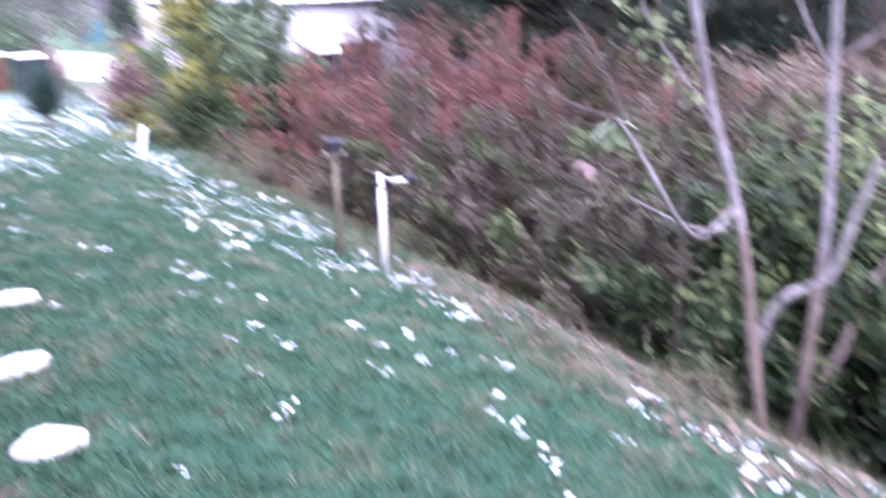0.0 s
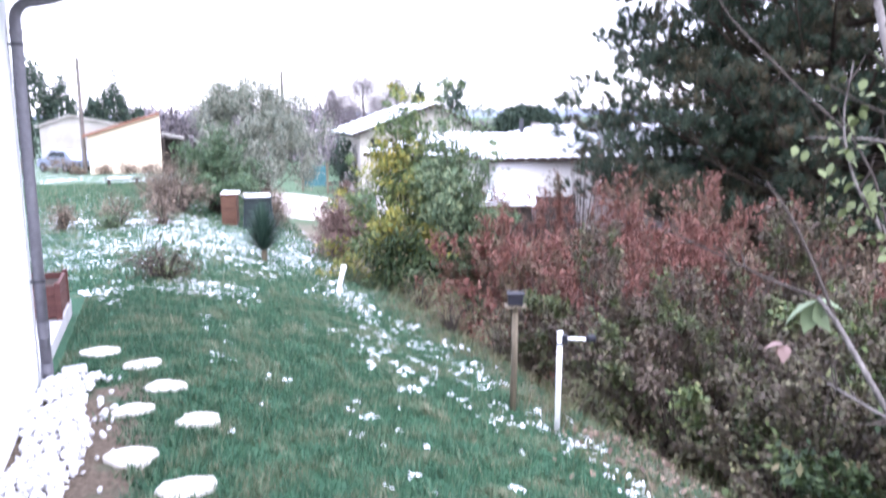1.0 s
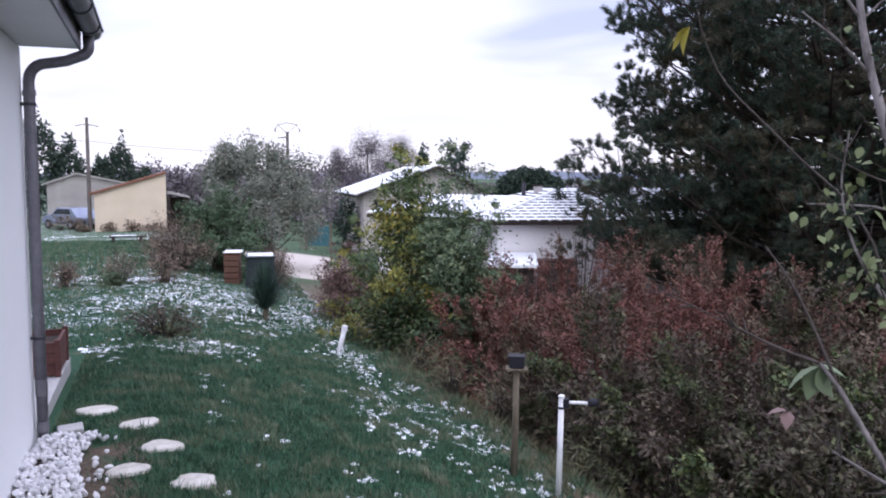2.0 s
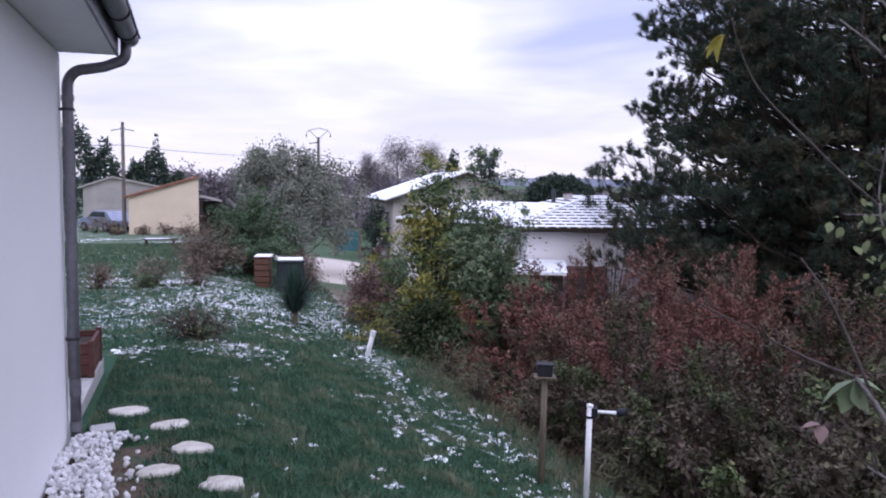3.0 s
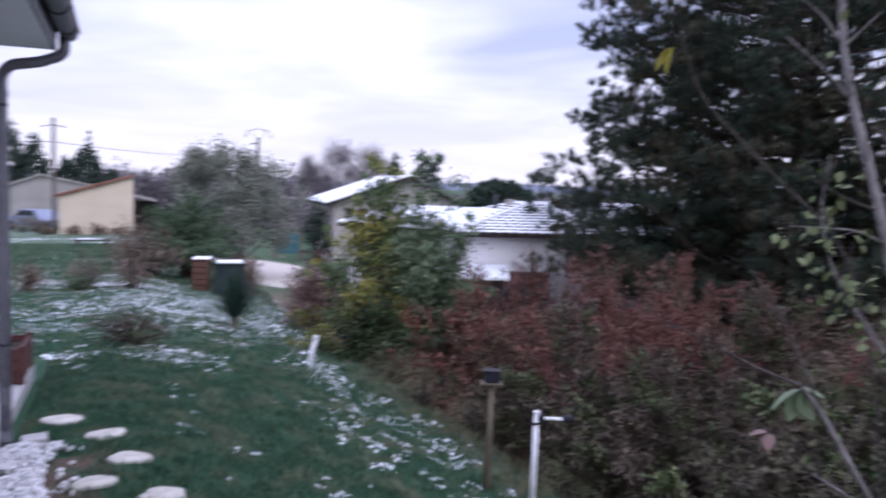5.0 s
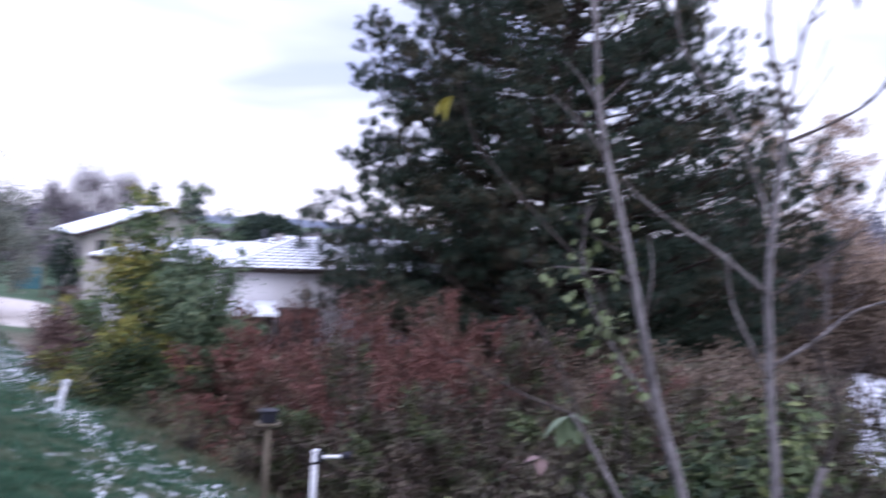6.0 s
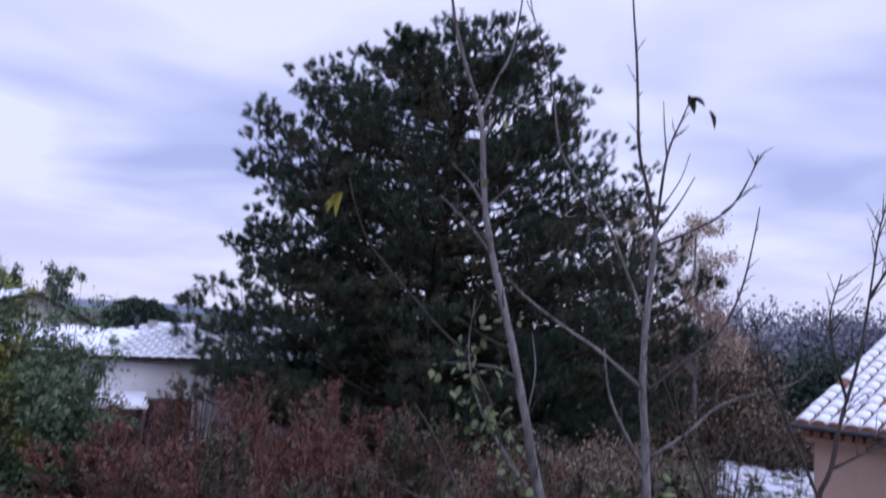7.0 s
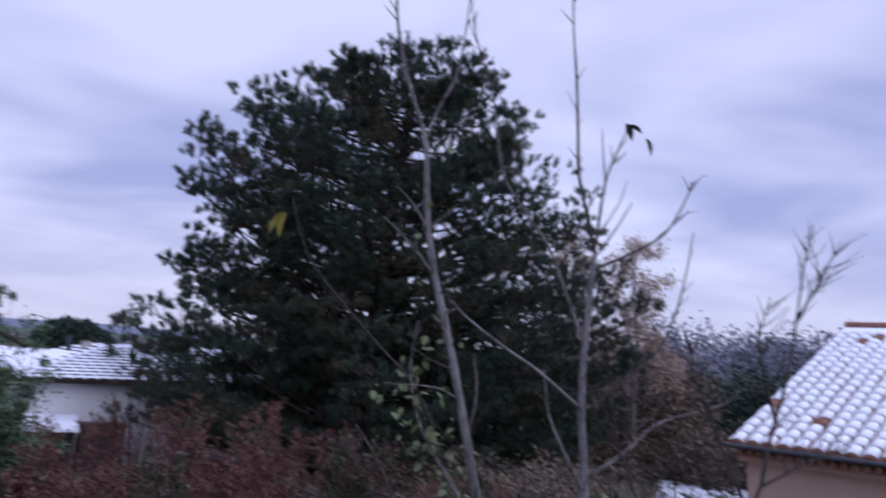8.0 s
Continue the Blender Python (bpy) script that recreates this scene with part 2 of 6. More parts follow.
M_YELLOW = leafy("yellow_green_leaves", [(0.0, (0.133, 0.155, 0.040)), (0.5, (0.225, 0.225, 0.055)), (0.8, (0.40, 0.32, 0.07)), (1.0, (0.079, 0.126, 0.047))],
                 patch=[(0.0, (0.047, 0.084, 0.040)), (1.0, (0.134, 0.180, 0.074))], patch_scale=1.4, lo=0.44, hi=0.56)
# dull grey-green leaves, their colour lightened to stand in for haze
M_SUMAC = leafy("haze_lightened_foliage", [(0.0, (0.100, 0.122, 0.100)), (0.6, (0.19, 0.21, 0.165)), (1.0, (0.30, 0.29, 0.24))])
M_GREYGREEN = leafy("grey_green_leaves", [(0.0, (0.046, 0.078, 0.042)), (0.6, (0.098, 0.142, 0.080)), (1.0, (0.200, 0.235, 0.125))])
M_BROOM = leafy("soft_green_fronds", [(0.0, (0.035, 0.066, 0.036)), (0.6, (0.070, 0.120, 0.064)), (1.0, (0.150, 0.195, 0.105))])
M_BROWNBUSH = leafy("dry_brown_leaves", [(0.0, (0.070, 0.052, 0.040)), (0.5, (0.150, 0.110, 0.080)), (1.0, (0.250, 0.195, 0.145))])
M_BIRCHLEAF = leafy("pale_tan_leaves", [(0.0, (0.221, 0.159, 0.118)), (0.6, (0.442, 0.330, 0.251)), (1.0, (0.635, 0.503, 0.409))])
M_FARGREEN = leafy("far_evergreen_leaves", [(0.0, (0.020, 0.036, 0.030)), (0.7, (0.042, 0.066, 0.048)), (1.0, (0.078, 0.102, 0.072))])
M_FARBROWN = leafy("far_bare_wood", [(0.0, (0.088, 0.078, 0.090)), (0.6, (0.177, 0.154, 0.172)), (1.0, (0.279, 0.247, 0.253))])
# distance haze is put into this wood's colour: paler and bluer than bark
M_FARGREY = leafy("far_wood_haze_tint", [(0.0, (0.120, 0.120, 0.156)), (0.6, (0.204, 0.204, 0.252)), (1.0, (0.312, 0.300, 0.348))])
M_CREAM = two_tone("cream_render", (0.62, 0.52, 0.40), (0.72, 0.61, 0.48), 0.8, 0.9, 0.2, 0.005, 20)
M_GREYWALL = two_tone("grey_render", (0.30, 0.28, 0.27), (0.42, 0.40, 0.38), 0.8, 0.9, 0.2, 0.005, 20)
M_WHITEWALL = two_tone("white_house_render", (0.70, 0.68, 0.70), (0.80, 0.78, 0.80), 0.7, 0.9, 0.2, 0.005, 20)
M_BEIGE = two_tone("beige_grey_render", (0.42, 0.38, 0.36), (0.53, 0.49, 0.47), 0.8, 0.9, 0.2, 0.005, 20)
M_PINK = two_tone("pink_render", (0.46, 0.31, 0.25), (0.55, 0.385, 0.31), 0.9, 0.9, 0.3, 0.005, 25)
M_TILE = two_tone("terracotta_tile", (0.16, 0.075, 0.05), (0.30, 0.15, 0.10), 3, 0.85, 0.4, 0.01)
M_EAVE = two_tone("brown_eave_timber", (0.025, 0.020, 0.020), (0.06, 0.045, 0.04), 4, 0.8, 0.2, 0.005)
M_GLASS = two_tone("dark_window_glass", (0.02, 0.022, 0.03), (0.04, 0.043, 0.055), 2, 0.12, 0.0, 0.001, spec=0.6)
M_CAR = two_tone("silver_blue_car_paint", (0.20, 0.23, 0.32), (0.30, 0.33, 0.43), 2, 0.3, 0.0, 0.001, metal=0.5, spec=0.5)
M_TYRE = two_tone("tyre_rubber", (0.010, 0.010, 0.010), (0.025, 0.025, 0.025), 9, 0.9)
M_GATE = two_tone("blue_green_painted_metal", (0.03, 0.10, 0.12), (0.06, 0.15, 0.17), 3, 0.6, 0.1, 0.002)
# the blue of the hills is aerial haze painted as surface colour
M_HILL = two_tone("haze_tinted_hill", (0.30, 0.33, 0.46), (0.36, 0.39, 0.52), 0.004, 1.0, 0.0, 0.01, 6)
M_POLE = two_tone("grey_wood_pole", (0.10, 0.09, 0.085), (0.19, 0.17, 0.16), 2, 0.9, 0.2, 0.005)
M_PETAL = leafy("broad_green_leaf", [(0.0, (0.12, 0.16, 0.09)), (1.0, (0.19, 0.24, 0.14))], spec=0.35)
M_DRYLEAF = leafy("dry_pinkish_leaf", [(0.0, (0.158, 0.103, 0.098)), (1.0, (0.230, 0.156, 0.144))])
M_YLEAF = leafy("yellow_leaf", [(0.0, (0.28, 0.26, 0.05)), (1.0, (0.40, 0.36, 0.08))])

# ---- geometry helpers ----
TURN = 32.67  # the house wall and the lawn's edge run along this heading
CA, SA = math.cos(radians(TURN)), math.sin(radians(TURN))


def W(b, a):
    """Plan place of a point b metres across the lawn and a metres along the wall."""
    return CA * b - SA * a, SA * b + CA * a


def BA(x, y):
    return CA * x + SA * y, -SA * x + CA * y


def smooth(lo, hi, v):
    k = min(1.0, max(0.0, (v - lo) / (hi - lo)))
    return k * k * (3 - 2 * k)


def height(b, a):
    """The ground's height: lawn, a bank down to the hedge, lower plots beyond."""
    z = -0.024 * min(max(0.0, a - 4.0), 46.0)
    z -= 0.50 * min(1.0, max(0.0, (b - 0.1) / 2.35)) * (1 - 0.5 * smooth(26, 45, a))
    z -= 0.50 * smooth(18, 46, a) + 0.40 * smooth(48, 62, a)
    bank = 0.95 * smooth(2.55, 4.3, b) * (1 - 0.85 * smooth(13, 19, a))
    bank += 0.80 * smooth(4.3, 9.0, b) * (1 - 0.5 * smooth(22, 40, a))
    z = max(z - bank, -2.6)
    if -1 < b < 12 and -8 < a < 30:
        z += 0.05 * noise.noise((b * 0.9, a * 0.9, 0.3)) * smooth(-0.4, 0.6, b)
    return z


def ground_z(x, y):
    return height(*BA(x, y))


class G:
    """Gathers vertices and faces for one mesh."""

    def __init__(self):
        self.v, self.f = [], []

    def add(self, verts, faces):
        n = len(self.v)
        self.v.extend(verts)
        self.f.extend([tuple(i + n for i in f) for f in faces])
        return self

    def tube(self, pts, radii, n=6, cap=True):
        pts = [Vector(p) for p in pts]
        if isinstance(radii, (int, float)):
            radii = [radii] * len(pts)
        vs, fs = [], []
        side = None
        for i, p in enumerate(pts):
            d = (pts[min(i + 1, len(pts) - 1)] - pts[max(i - 1, 0)]).normalized()
            if side is None:
                side = d.orthogonal().normalized()
            else:
                side = (side - d * side.dot(d))
                side = side.normalized() if side.length > 1e-6 else d.orthogonal().normalized()
            other = d.cross(side)
            for k in range(n):
                t = 2 * math.pi * k / n
                vs.append(tuple(p + (side * math.cos(t) + other * math.sin(t)) * radii[i]))
        for i in range(len(pts) - 1):
            for k in range(n):
                fs.append((i * n + k, i * n + (k + 1) % n, (i + 1) * n + (k + 1) % n, (i + 1) * n + k))
        if cap:
            fs.append(tuple(range(n - 1, -1, -1)))
            fs.append(tuple((len(pts) - 1) * n + k for k in range(n)))
        return self.add(vs, fs)

    def box(self, lo, hi):
        (x0, y0, z0), (x1, y1, z1) = lo, hi
        return self.add([(x0, y0, z0), (x1, y0, z0), (x1, y1, z0), (x0, y1, z0), (x0, y0, z1), (x1, y0, z1), (x1, y1, z1), (x0, y1, z1)],
                        [(3, 2, 1, 0), (4, 5, 6, 7), (0, 1, 5, 4), (1, 2, 6, 5), (2, 3, 7, 6), (3, 0, 4, 7)])

    def prism(self, poly, x0, x1):
        """A polygon in y, z drawn out along x."""
        n = len(poly)
        vs = [(x0, y, z) for y, z in poly] + [(x1, y, z) for y, z in poly]
        fs = [tuple(range(n - 1, -1, -1)), tuple(range(n, 2 * n))] + [(i, (i + 1) % n, n + (i + 1) % n, n + i) for i in range(n)]
        return self.add(vs, fs)

    def mesh(self, name, mat, bevel=0.0, shade=False):
        me = bpy.data.meshes.new(name)
        me.from_pydata(self.v, [], self.f)
        me.materials.append(mat)
        if bevel:
            bm = bmesh.new()
            bm.from_mesh(me)
            bmesh.ops.recalc_face_normals(bm, faces=bm.faces)
            bmesh.ops.bevel(bm, geom=bm.edges[:], offset=bevel, segments=2, affect="EDGES", profile=0.5)
            bm.to_mesh(me)
            bm.free()
        if shade:
            me.polygons.foreach_set("use_smooth", [True] * len(me.polygons))
        me.update()
        return me


def part(name, g, mat, parent=None, label="", bevel=0.0, shade=False, m=None, kind=""):
    """Links one mesh under a thing or a part, or at top level."""
    ob = new(name, g if isinstance(g, bpy.types.Mesh) else g.mesh(name, mat, bevel, shade))
    if parent is not None:
        ob.parent = parent
    if m is not None:
        ob.matrix_basis = m
    return tagged(ob, label, kind=kind)


def thing(name, label, category, group="", m=None, kind=""):
    ob = new(name)
    ob.empty_display_size = 0.2
    if m is not None:
        ob.matrix_basis = m
    return tagged(ob, label, category, group, kind)


def quads_mesh(name, P, U, V, mat, fold=0.0):
    """Many small rhombic leaves: centres P, half-axes U (along) and V (across)."""
    n = len(P)
    Nn = np.cross(U, V)
    Nn /= np.linalg.norm(Nn, axis=1)[:, None] + 1e-9
    lift = Nn * np.linalg.norm(V, axis=1)[:, None] * fold
    vs = np.empty((n, 4, 3))
    vs[:, 0], vs[:, 1], vs[:, 2], vs[:, 3] = P - U, P + V + lift, P + U, P - V + lift
    me = bpy.data.meshes.new(name)
    me.vertices.add(4 * n)
    me.vertices.foreach_set("co", vs.reshape(-1))
    me.loops.add(4 * n)
    me.loops.foreach_set("vertex_index", np.arange(4 * n))
    me.polygons.add(n)
    me.polygons.foreach_set("loop_start", np.arange(0, 4 * n, 4))
    me.materials.append(mat)
    me.update(calc_edges=True)
    return me


def tris_mesh(name, A, B, C, mat):
    """Many thin triangles (blades, needles)."""
    n = len(A)
    vs = np.stack([A, B, C], 1)
    me = bpy.data.meshes.new(name)
    me.vertices.add(3 * n)
    me.vertices.foreach_set("co", vs.reshape(-1))
    me.loops.add(3 * n)
    me.loops.foreach_set("vertex_index", np.arange(3 * n))
    me.polygons.add(n)
    me.polygons.foreach_set("loop_start", np.arange(0, 3 * n, 3))
    me.materials.append(mat)
    me.update(calc_edges=True)
    return me


def unit(v):
    return v / (np.linalg.norm(v, axis=-1, keepdims=True) + 1e-9)


def leaf_axes(rng, out, flat):
    """Half-axes of leaves that lie more or less flat to the sky and turn outwards."""
    nrm = unit(out * 0.6 + np.array([0, 0, flat]) + rng.normal(0, 0.55, out.shape))
    U = unit(np.cross(nrm, rng.normal(0, 1, out.shape)))
    return U, np.cross(nrm, U)


def shrub(name, label, x, y, rx, ry, top, leaves, size, mat, seed, bark=None, group="", upright=0.0, base=None, twigs=130, z0=None, slim=0.45, category="shrub", sprigs=0.12, clump=0.07, rough=0.42, flat=0.9):
    """A shrub: stems from its foot that fork to twigs, with clumps of leaves about the outer twigs and some longer sprigs."""
    rng = np.random.default_rng(seed)
    zb = ground_z(x, y) if base is None else base
    h = top - zb
    ob = thing(name, label, category, group, pose(x, y, zb))
    wood, P, D = G(), [], []
    low = 0.12 if z0 is None else z0
    for i in range(twigs):
        az, u = rng.uniform(0, 2 * math.pi), rng.uniform(0, 1)
        el = math.asin(u ** 0.8)
        lump = 0.80 + rough * noise.noise((math.cos(az) * 1.9 + seed, math.sin(az) * 1.9, el * 2.4)) + rng.uniform(-0.22, 0.10)
        sprig = rng.uniform() < sprigs
        if sprig:
            lump += rng.uniform(0.08, 0.22)
        end = Vector((math.cos(az) * math.cos(el) * rx * lump, math.sin(az) * math.cos(el) * ry * lump, h * (low + (1 - low) * math.sin(el) * min(1.15, lump + 0.14))))
        foot = Vector((end.x * 0.12, end.y * 0.12, 0))
        mid = foot.lerp(end, 0.5) + Vector((-end.x * 0.12, -end.y * 0.12, h * (0.06 + 0.1 * upright)))
        q = [foot, foot.lerp(mid, 0.5), mid, mid.lerp(end, 0.55) + Vector((0, 0, 0.02 * h)), end]
        if i % 4 == 0 or sprig:
            wood.tube(q, [0.010 + 0.003 * h, 0.009, 0.006, 0.004, 0.002], 4, False)
        k = max(1, leaves // twigs)
        for c0 in range(3):
            t0 = 1 - 0.5 * c0 / 3 - rng.uniform(0, 0.12)
            s = t0 * 4
            j = min(3, int(s))
            c = q[j].lerp(q[j + 1], s - j)
            spread = clump * (0.55 if sprig else 1.0) * (0.8 + 0.5 * c0)
            for m in range(int(k * (0.25 if sprig else 0.36))):
                P.append((c.x + rng.normal(0, spread), c.y + rng.normal(0, spread), max(0.03, c.z + rng.normal(0, spread * 0.75))))
                D.append((end.x / rx, end.y / ry, 0.2))
    part("wood", wood, bark or M_TWIG, ob, kind="stuff")
    P, D = np.array(P), np.array(D)
    U, V = leaf_axes(rng, D, flat - 0.6 * upright)
    s = size * rng.uniform(0.6, 1.3, (len(P), 1))
    part("foliage", quads_mesh("foliage", P, U * s, V * s * slim, mat, 0.25), mat, ob, kind="stuff")
    return ob


def limb(rng, start, way, length, r0, depth, wood, tips, bend=0.25, kids=3, n=5):
    """A limb that forks; its tips are gathered."""
    pts, rad = [Vector(start)], [r0]
    d = Vector(way).normalized()
    steps = 4
    for i in range(steps):
        d = (d + Vector(rng.normal(0, bend, 3)) * 0.35 + Vector((0, 0, 0.06))).normalized()
        pts.append(pts[-1] + d * length / steps)
        rad.append(r0 * (1 - 0.75 * (i + 1) / steps))
    wood.tube(pts, rad, n if depth > 1 else 3, False)
    if depth == 0:
        tips.append((pts[-1], d))
        return
    for k in range(kids):
        t = rng.uniform(0.35, 1.0)
        i = min(steps - 1, int(t * steps))
        p = pts[i].lerp(pts[i + 1], t * steps - i)
        side = Vector(rng.normal(0, 1, 3))
        side = (side - d * side.dot(d)).normalized()
        limb(rng, p, d * 0.7 + side * 0.75, length * rng.uniform(0.45, 0.7), rad[i] * 0.55, depth - 1, wood, tips, bend, kids, n)


def tree(name, label, x, y, top, spread, seed, leaf=None, leaves=0, size=0.1, bark=None, trunk=0.15, first=0.3, depth=3, kids=4, base=None, limbs=9, category="tree", group="", cloud=0.5):
    """A tapered trunk with forking limbs, and a crown of small leaves about their tips."""
    rng = np.random.default_rng(seed)
    zb = ground_z(x, y) if base is None else base
    h = top - zb
    ob = thing(name, label, category, group, pose(x, y, zb))
    wood, tips, tr = G(), [], G()
    tp = [Vector((rng.normal(0, 0.02) * h * t, rng.normal(0, 0.02) * h * t, h * 0.93 * t)) for t in (0, 0.2, 0.4, 0.6, 0.8, 1)]
    tr.tube(tp, [trunk * (1 - 0.85 * t) + 0.01 for t in (0, 0.2, 0.4, 0.6, 0.8, 1)], 8, False)
    for i in range(limbs):
        t = first + (0.97 - first) * (i + rng.uniform(0, 0.8)) / limbs
        j = min(4, int(t * 5))
        p = tp[j].lerp(tp[j + 1], t * 5 - j)
        az = i * 2.4 + rng.uniform(-0.4, 0.4)
        reach = spread * (1.0 - 0.55 * (t - first) / (1 - first)) * rng.uniform(0.6, 0.85)
        limb(rng, p, (math.cos(az), math.sin(az), 0.45 + 0.5 * t), reach, trunk * (1 - 0.8 * t) * 0.55, depth - 1, wood, tips, 0.3, kids)
    part("trunk", tr, bark or M_BARK, ob, shade=True)
    part("wood", wood, bark or M_BARK, ob, kind="stuff")
    if leaf is not None:
        k = max(1, leaves // len(tips))
        P = np.repeat(np.array([tuple(t[0]) for t in tips]), k, 0)
        D = np.repeat(np.array([tuple(t[1]) for t in tips]), k, 0)
        P = P - D * rng.uniform(0, 1, (len(P), 1)) * spread * 0.25 + rng.normal(0, 0.1 * spread * cloud, P.shape)
        U = unit(D + rng.normal(0, 0.8, D.shape))
        V = unit(np.cross(U, rng.normal(0, 1, D.shape)))
        s = size * rng.uniform(0.6, 1.3, (len(P), 1))
        part("crown", quads_mesh("crown", P, U * s, V * s * 0.5, leaf, 0.2), leaf, ob, kind="stuff")
    return ob


# ---- ground ----


def make_ground():
    def steps(marks):
        out = []
        for (lo, hi, d) in marks:
            out += list(np.arange(lo, hi - 1e-6, d))
        return out

    bs = steps([(-2400, -400, 500), (-400, -60, 60), (-60, -10, 8), (-10, -1, 1.2), (-1, 5, 0.15), (5, 12, 0.4), (12, 40, 2.5), (40, 400, 40), (400, 2401, 500)])
    as_ = steps([(-2400, -400, 500), (-400, -40, 60), (-40, -6, 4), (-6, 16, 0.25), (16, 34, 0.6), (34, 70, 3), (70, 400, 40), (400, 2401, 500)])
    g = G()
    g.v = [(b, a, height(b, a)) for a in as_ for b in bs]
    n = len(bs)
    g.f = [(j * n + i, j * n + i + 1, (j + 1) * n + i + 1, (j + 1) * n + i) for j in range(len(as_) - 1) for i in range(n - 1)]
    ob = part("ground", g, M_GROUND, None, "frosty lawn sloping to a leaf-littered bank and lower plots", shade=True, m=pose(0, 0, 0, 0, 0, TURN), kind="structure")
    tagged(ob, category="ground")


make_ground()


def make_hills():
    g = G()
    rng = np.random.default_rng(3)
    n = 90
    for i in range(n):
        az = radians(-75 + 150 * i / (n - 1))
        h = 4 + 16 * (0.5 + noise.noise((i * 0.11, 2.0, 0))) + 70 * smooth(22, 55, math.degrees(az))
        x, y = 2100 * math.sin(az), 2100 * math.cos(az)
        g.v += [(x, y, -30), (x, y, h)]
        if i:
            k = 2 * i
            g.f.append((k - 2, k, k + 1, k - 1))
    part("backdrop", g, M_HILL, None, "hills along the horizon, tinted blue for haze", kind="structure")


make_hills()


# ---- the house by the lawn ----
def arc(cx, cz, r, a0, a1, n):
    return [(cx + r * math.cos(radians(a0 + (a1 - a0) * i / n)), cz + r * math.sin(radians(a0 + (a1 - a0) * i / n))) for i in range(n + 1)]


def make_house():
    x, y = W(-0.72, 5.30)
    ob = thing("house", "white rendered bungalow with grey gutter and downpipe", "house", m=pose(x, y, 0, 0, 0, TURN))
    part("wall", G().box((-0.25, -12, -0.3), (0, 0, 2.345)), M_WALL, ob, "white rendered front wall", bevel=0.008)
    part("wall", G().box((-9, -0.25, -0.3), (-0.253, -0.004, 2.345)), M_WALL, ob)
    part("wall", G().box((-9, -12, -0.3), (-0.253, -11.75, 2.345)), M_WALL, ob)
    part("wall", G().box((-9, -11.747, -0.3), (-8.75, -0.253, 2.345)), M_WALL, ob)
    part("gable", G().add([(-8.9, -0.22, 2.5), (-0.1, -0.22, 2.5), (-4.5, -0.22, 4.1), (-8.9, -0.02, 2.5), (-0.1, -0.02, 2.5), (-4.5, -0.02, 4.1)],
                          [(0, 2, 1), (3, 4, 5), (0, 1, 4, 3), (1, 2, 5, 4), (2, 0, 3, 5)]), M_WALL, ob)
    part("soffit", G().box((-0.02, -12, 2.35), (0.313, -0.004, 2.372)), M_SOFFIT, ob, "pale soffit board", bevel=0.003)
    part("fascia", G().box((0.315, -12, 2.342), (0.330, 0.0, 2.50)), M_ZINC, ob, "grey fascia board", bevel=0.003)
    r = G()
    for sgn in (1, -1):
        e = 0.42 if sgn > 0 else -9.42
        r.add([(e, -12.1, 2.50), (e, 0.06, 2.50), (-4.5, 0.06, 4.2), (-4.5, -12.1, 4.2), (e, -12.1, 2.56), (e, 0.06, 2.56), (-4.5, 0.06, 4.26), (-4.5, -12.1, 4.26)],
              [(3, 2, 1, 0), (4, 5, 6, 7), (0, 1, 5, 4), (1, 2, 6, 5), (2, 3, 7, 6), (3, 0, 4, 7)])
    part("roof", r, M_TILE, ob, "terracotta tiled roof")
    gut = G()
    prof = arc(0.390, 2.465, 0.056, 180, 360, 12)
    inner = arc(0.390, 2.465, 0.052, 360, 180, 12)
    ring = prof + inner
    n = len(ring)
    gut.add([(px, -12, pz) for px, pz in ring] + [(px, 0.03, pz) for px, pz in ring], [(i, i + 1, n + i + 1, n + i) for i in range(n - 1)])
    gut.tube([(0.449, -12, 2.467), (0.449, 0.03, 2.467)], 0.008, 8)
    gutter = part("gutter", gut, M_ZINC, ob, "grey half-round gutter", shade=True)
    cap = G()
    cap.add([(px, 0.03, pz) for px, pz in prof] + [(px, 0.036, pz) for px, pz in prof], [tuple(range(13)), tuple(range(25, 12, -1))] + [(i, 13 + i, 14 + i, i + 1) for i in range(12)])
    part("end_cap", cap, M_ZINC, gutter)
    for k in range(12):
        yy = -0.25 - 0.6 * k
        br = G()
        pts = arc(0.390, 2.465, 0.060, 180, 360, 8)
        br.tube([(a, yy, c) for a, c in pts], 0.006, 5)
        part("bracket", br, M_ZINC_DARK, gutter)
    path = [(0.375, -0.075, 2.43), (0.375, -0.075, 2.36)]
    for t in range(1, 6):
        k = radians(90 * t / 5 * 0.86)
        path.append((0.375 - 0.060 * (1 - math.cos(k)), -0.075, 2.36 - 0.062 * math.sin(k)))
    path += [(0.25, -0.072, 2.268), (0.145, -0.07, 2.248)]
    for t in range(1, 7):
        k = radians(15 * t)
        path.append((0.145 - 0.098 * math.sin(k), -0.07, 2.138 + 0.11 * math.cos(k)))
    path += [(0.047, -0.07, 1.9), (0.047, -0.07, 1.0), (0.047, -0.07, 0.02)]
    dp = part("downpipe", G().tube(path, 0.032, 14), M_ZINC, ob, "grey-brown zinc downpipe", shade=True)
    for z, rr, hh in ((2.06, 0.038, 0.03), (1.20, 0.035, 0.03), (0.28, 0.035, 0.10), (0.06, 0.036, 0.06)):
        part("collar", G().tube([(0.047, -0.07, z), (0.047, -0.07, z + hh)], rr, 14), M_ZINC, dp, bevel=0.0)
    for z in (2.00, 0.62):
        part("clip", G().tube([(0.047, -0.07, z), (0.047, -0.07, z + 0.018)], 0.036, 14).box((0.0, -0.08, z), (0.05, -0.06, z + 0.018)), M_ZINC_DARK, dp)


make_house()


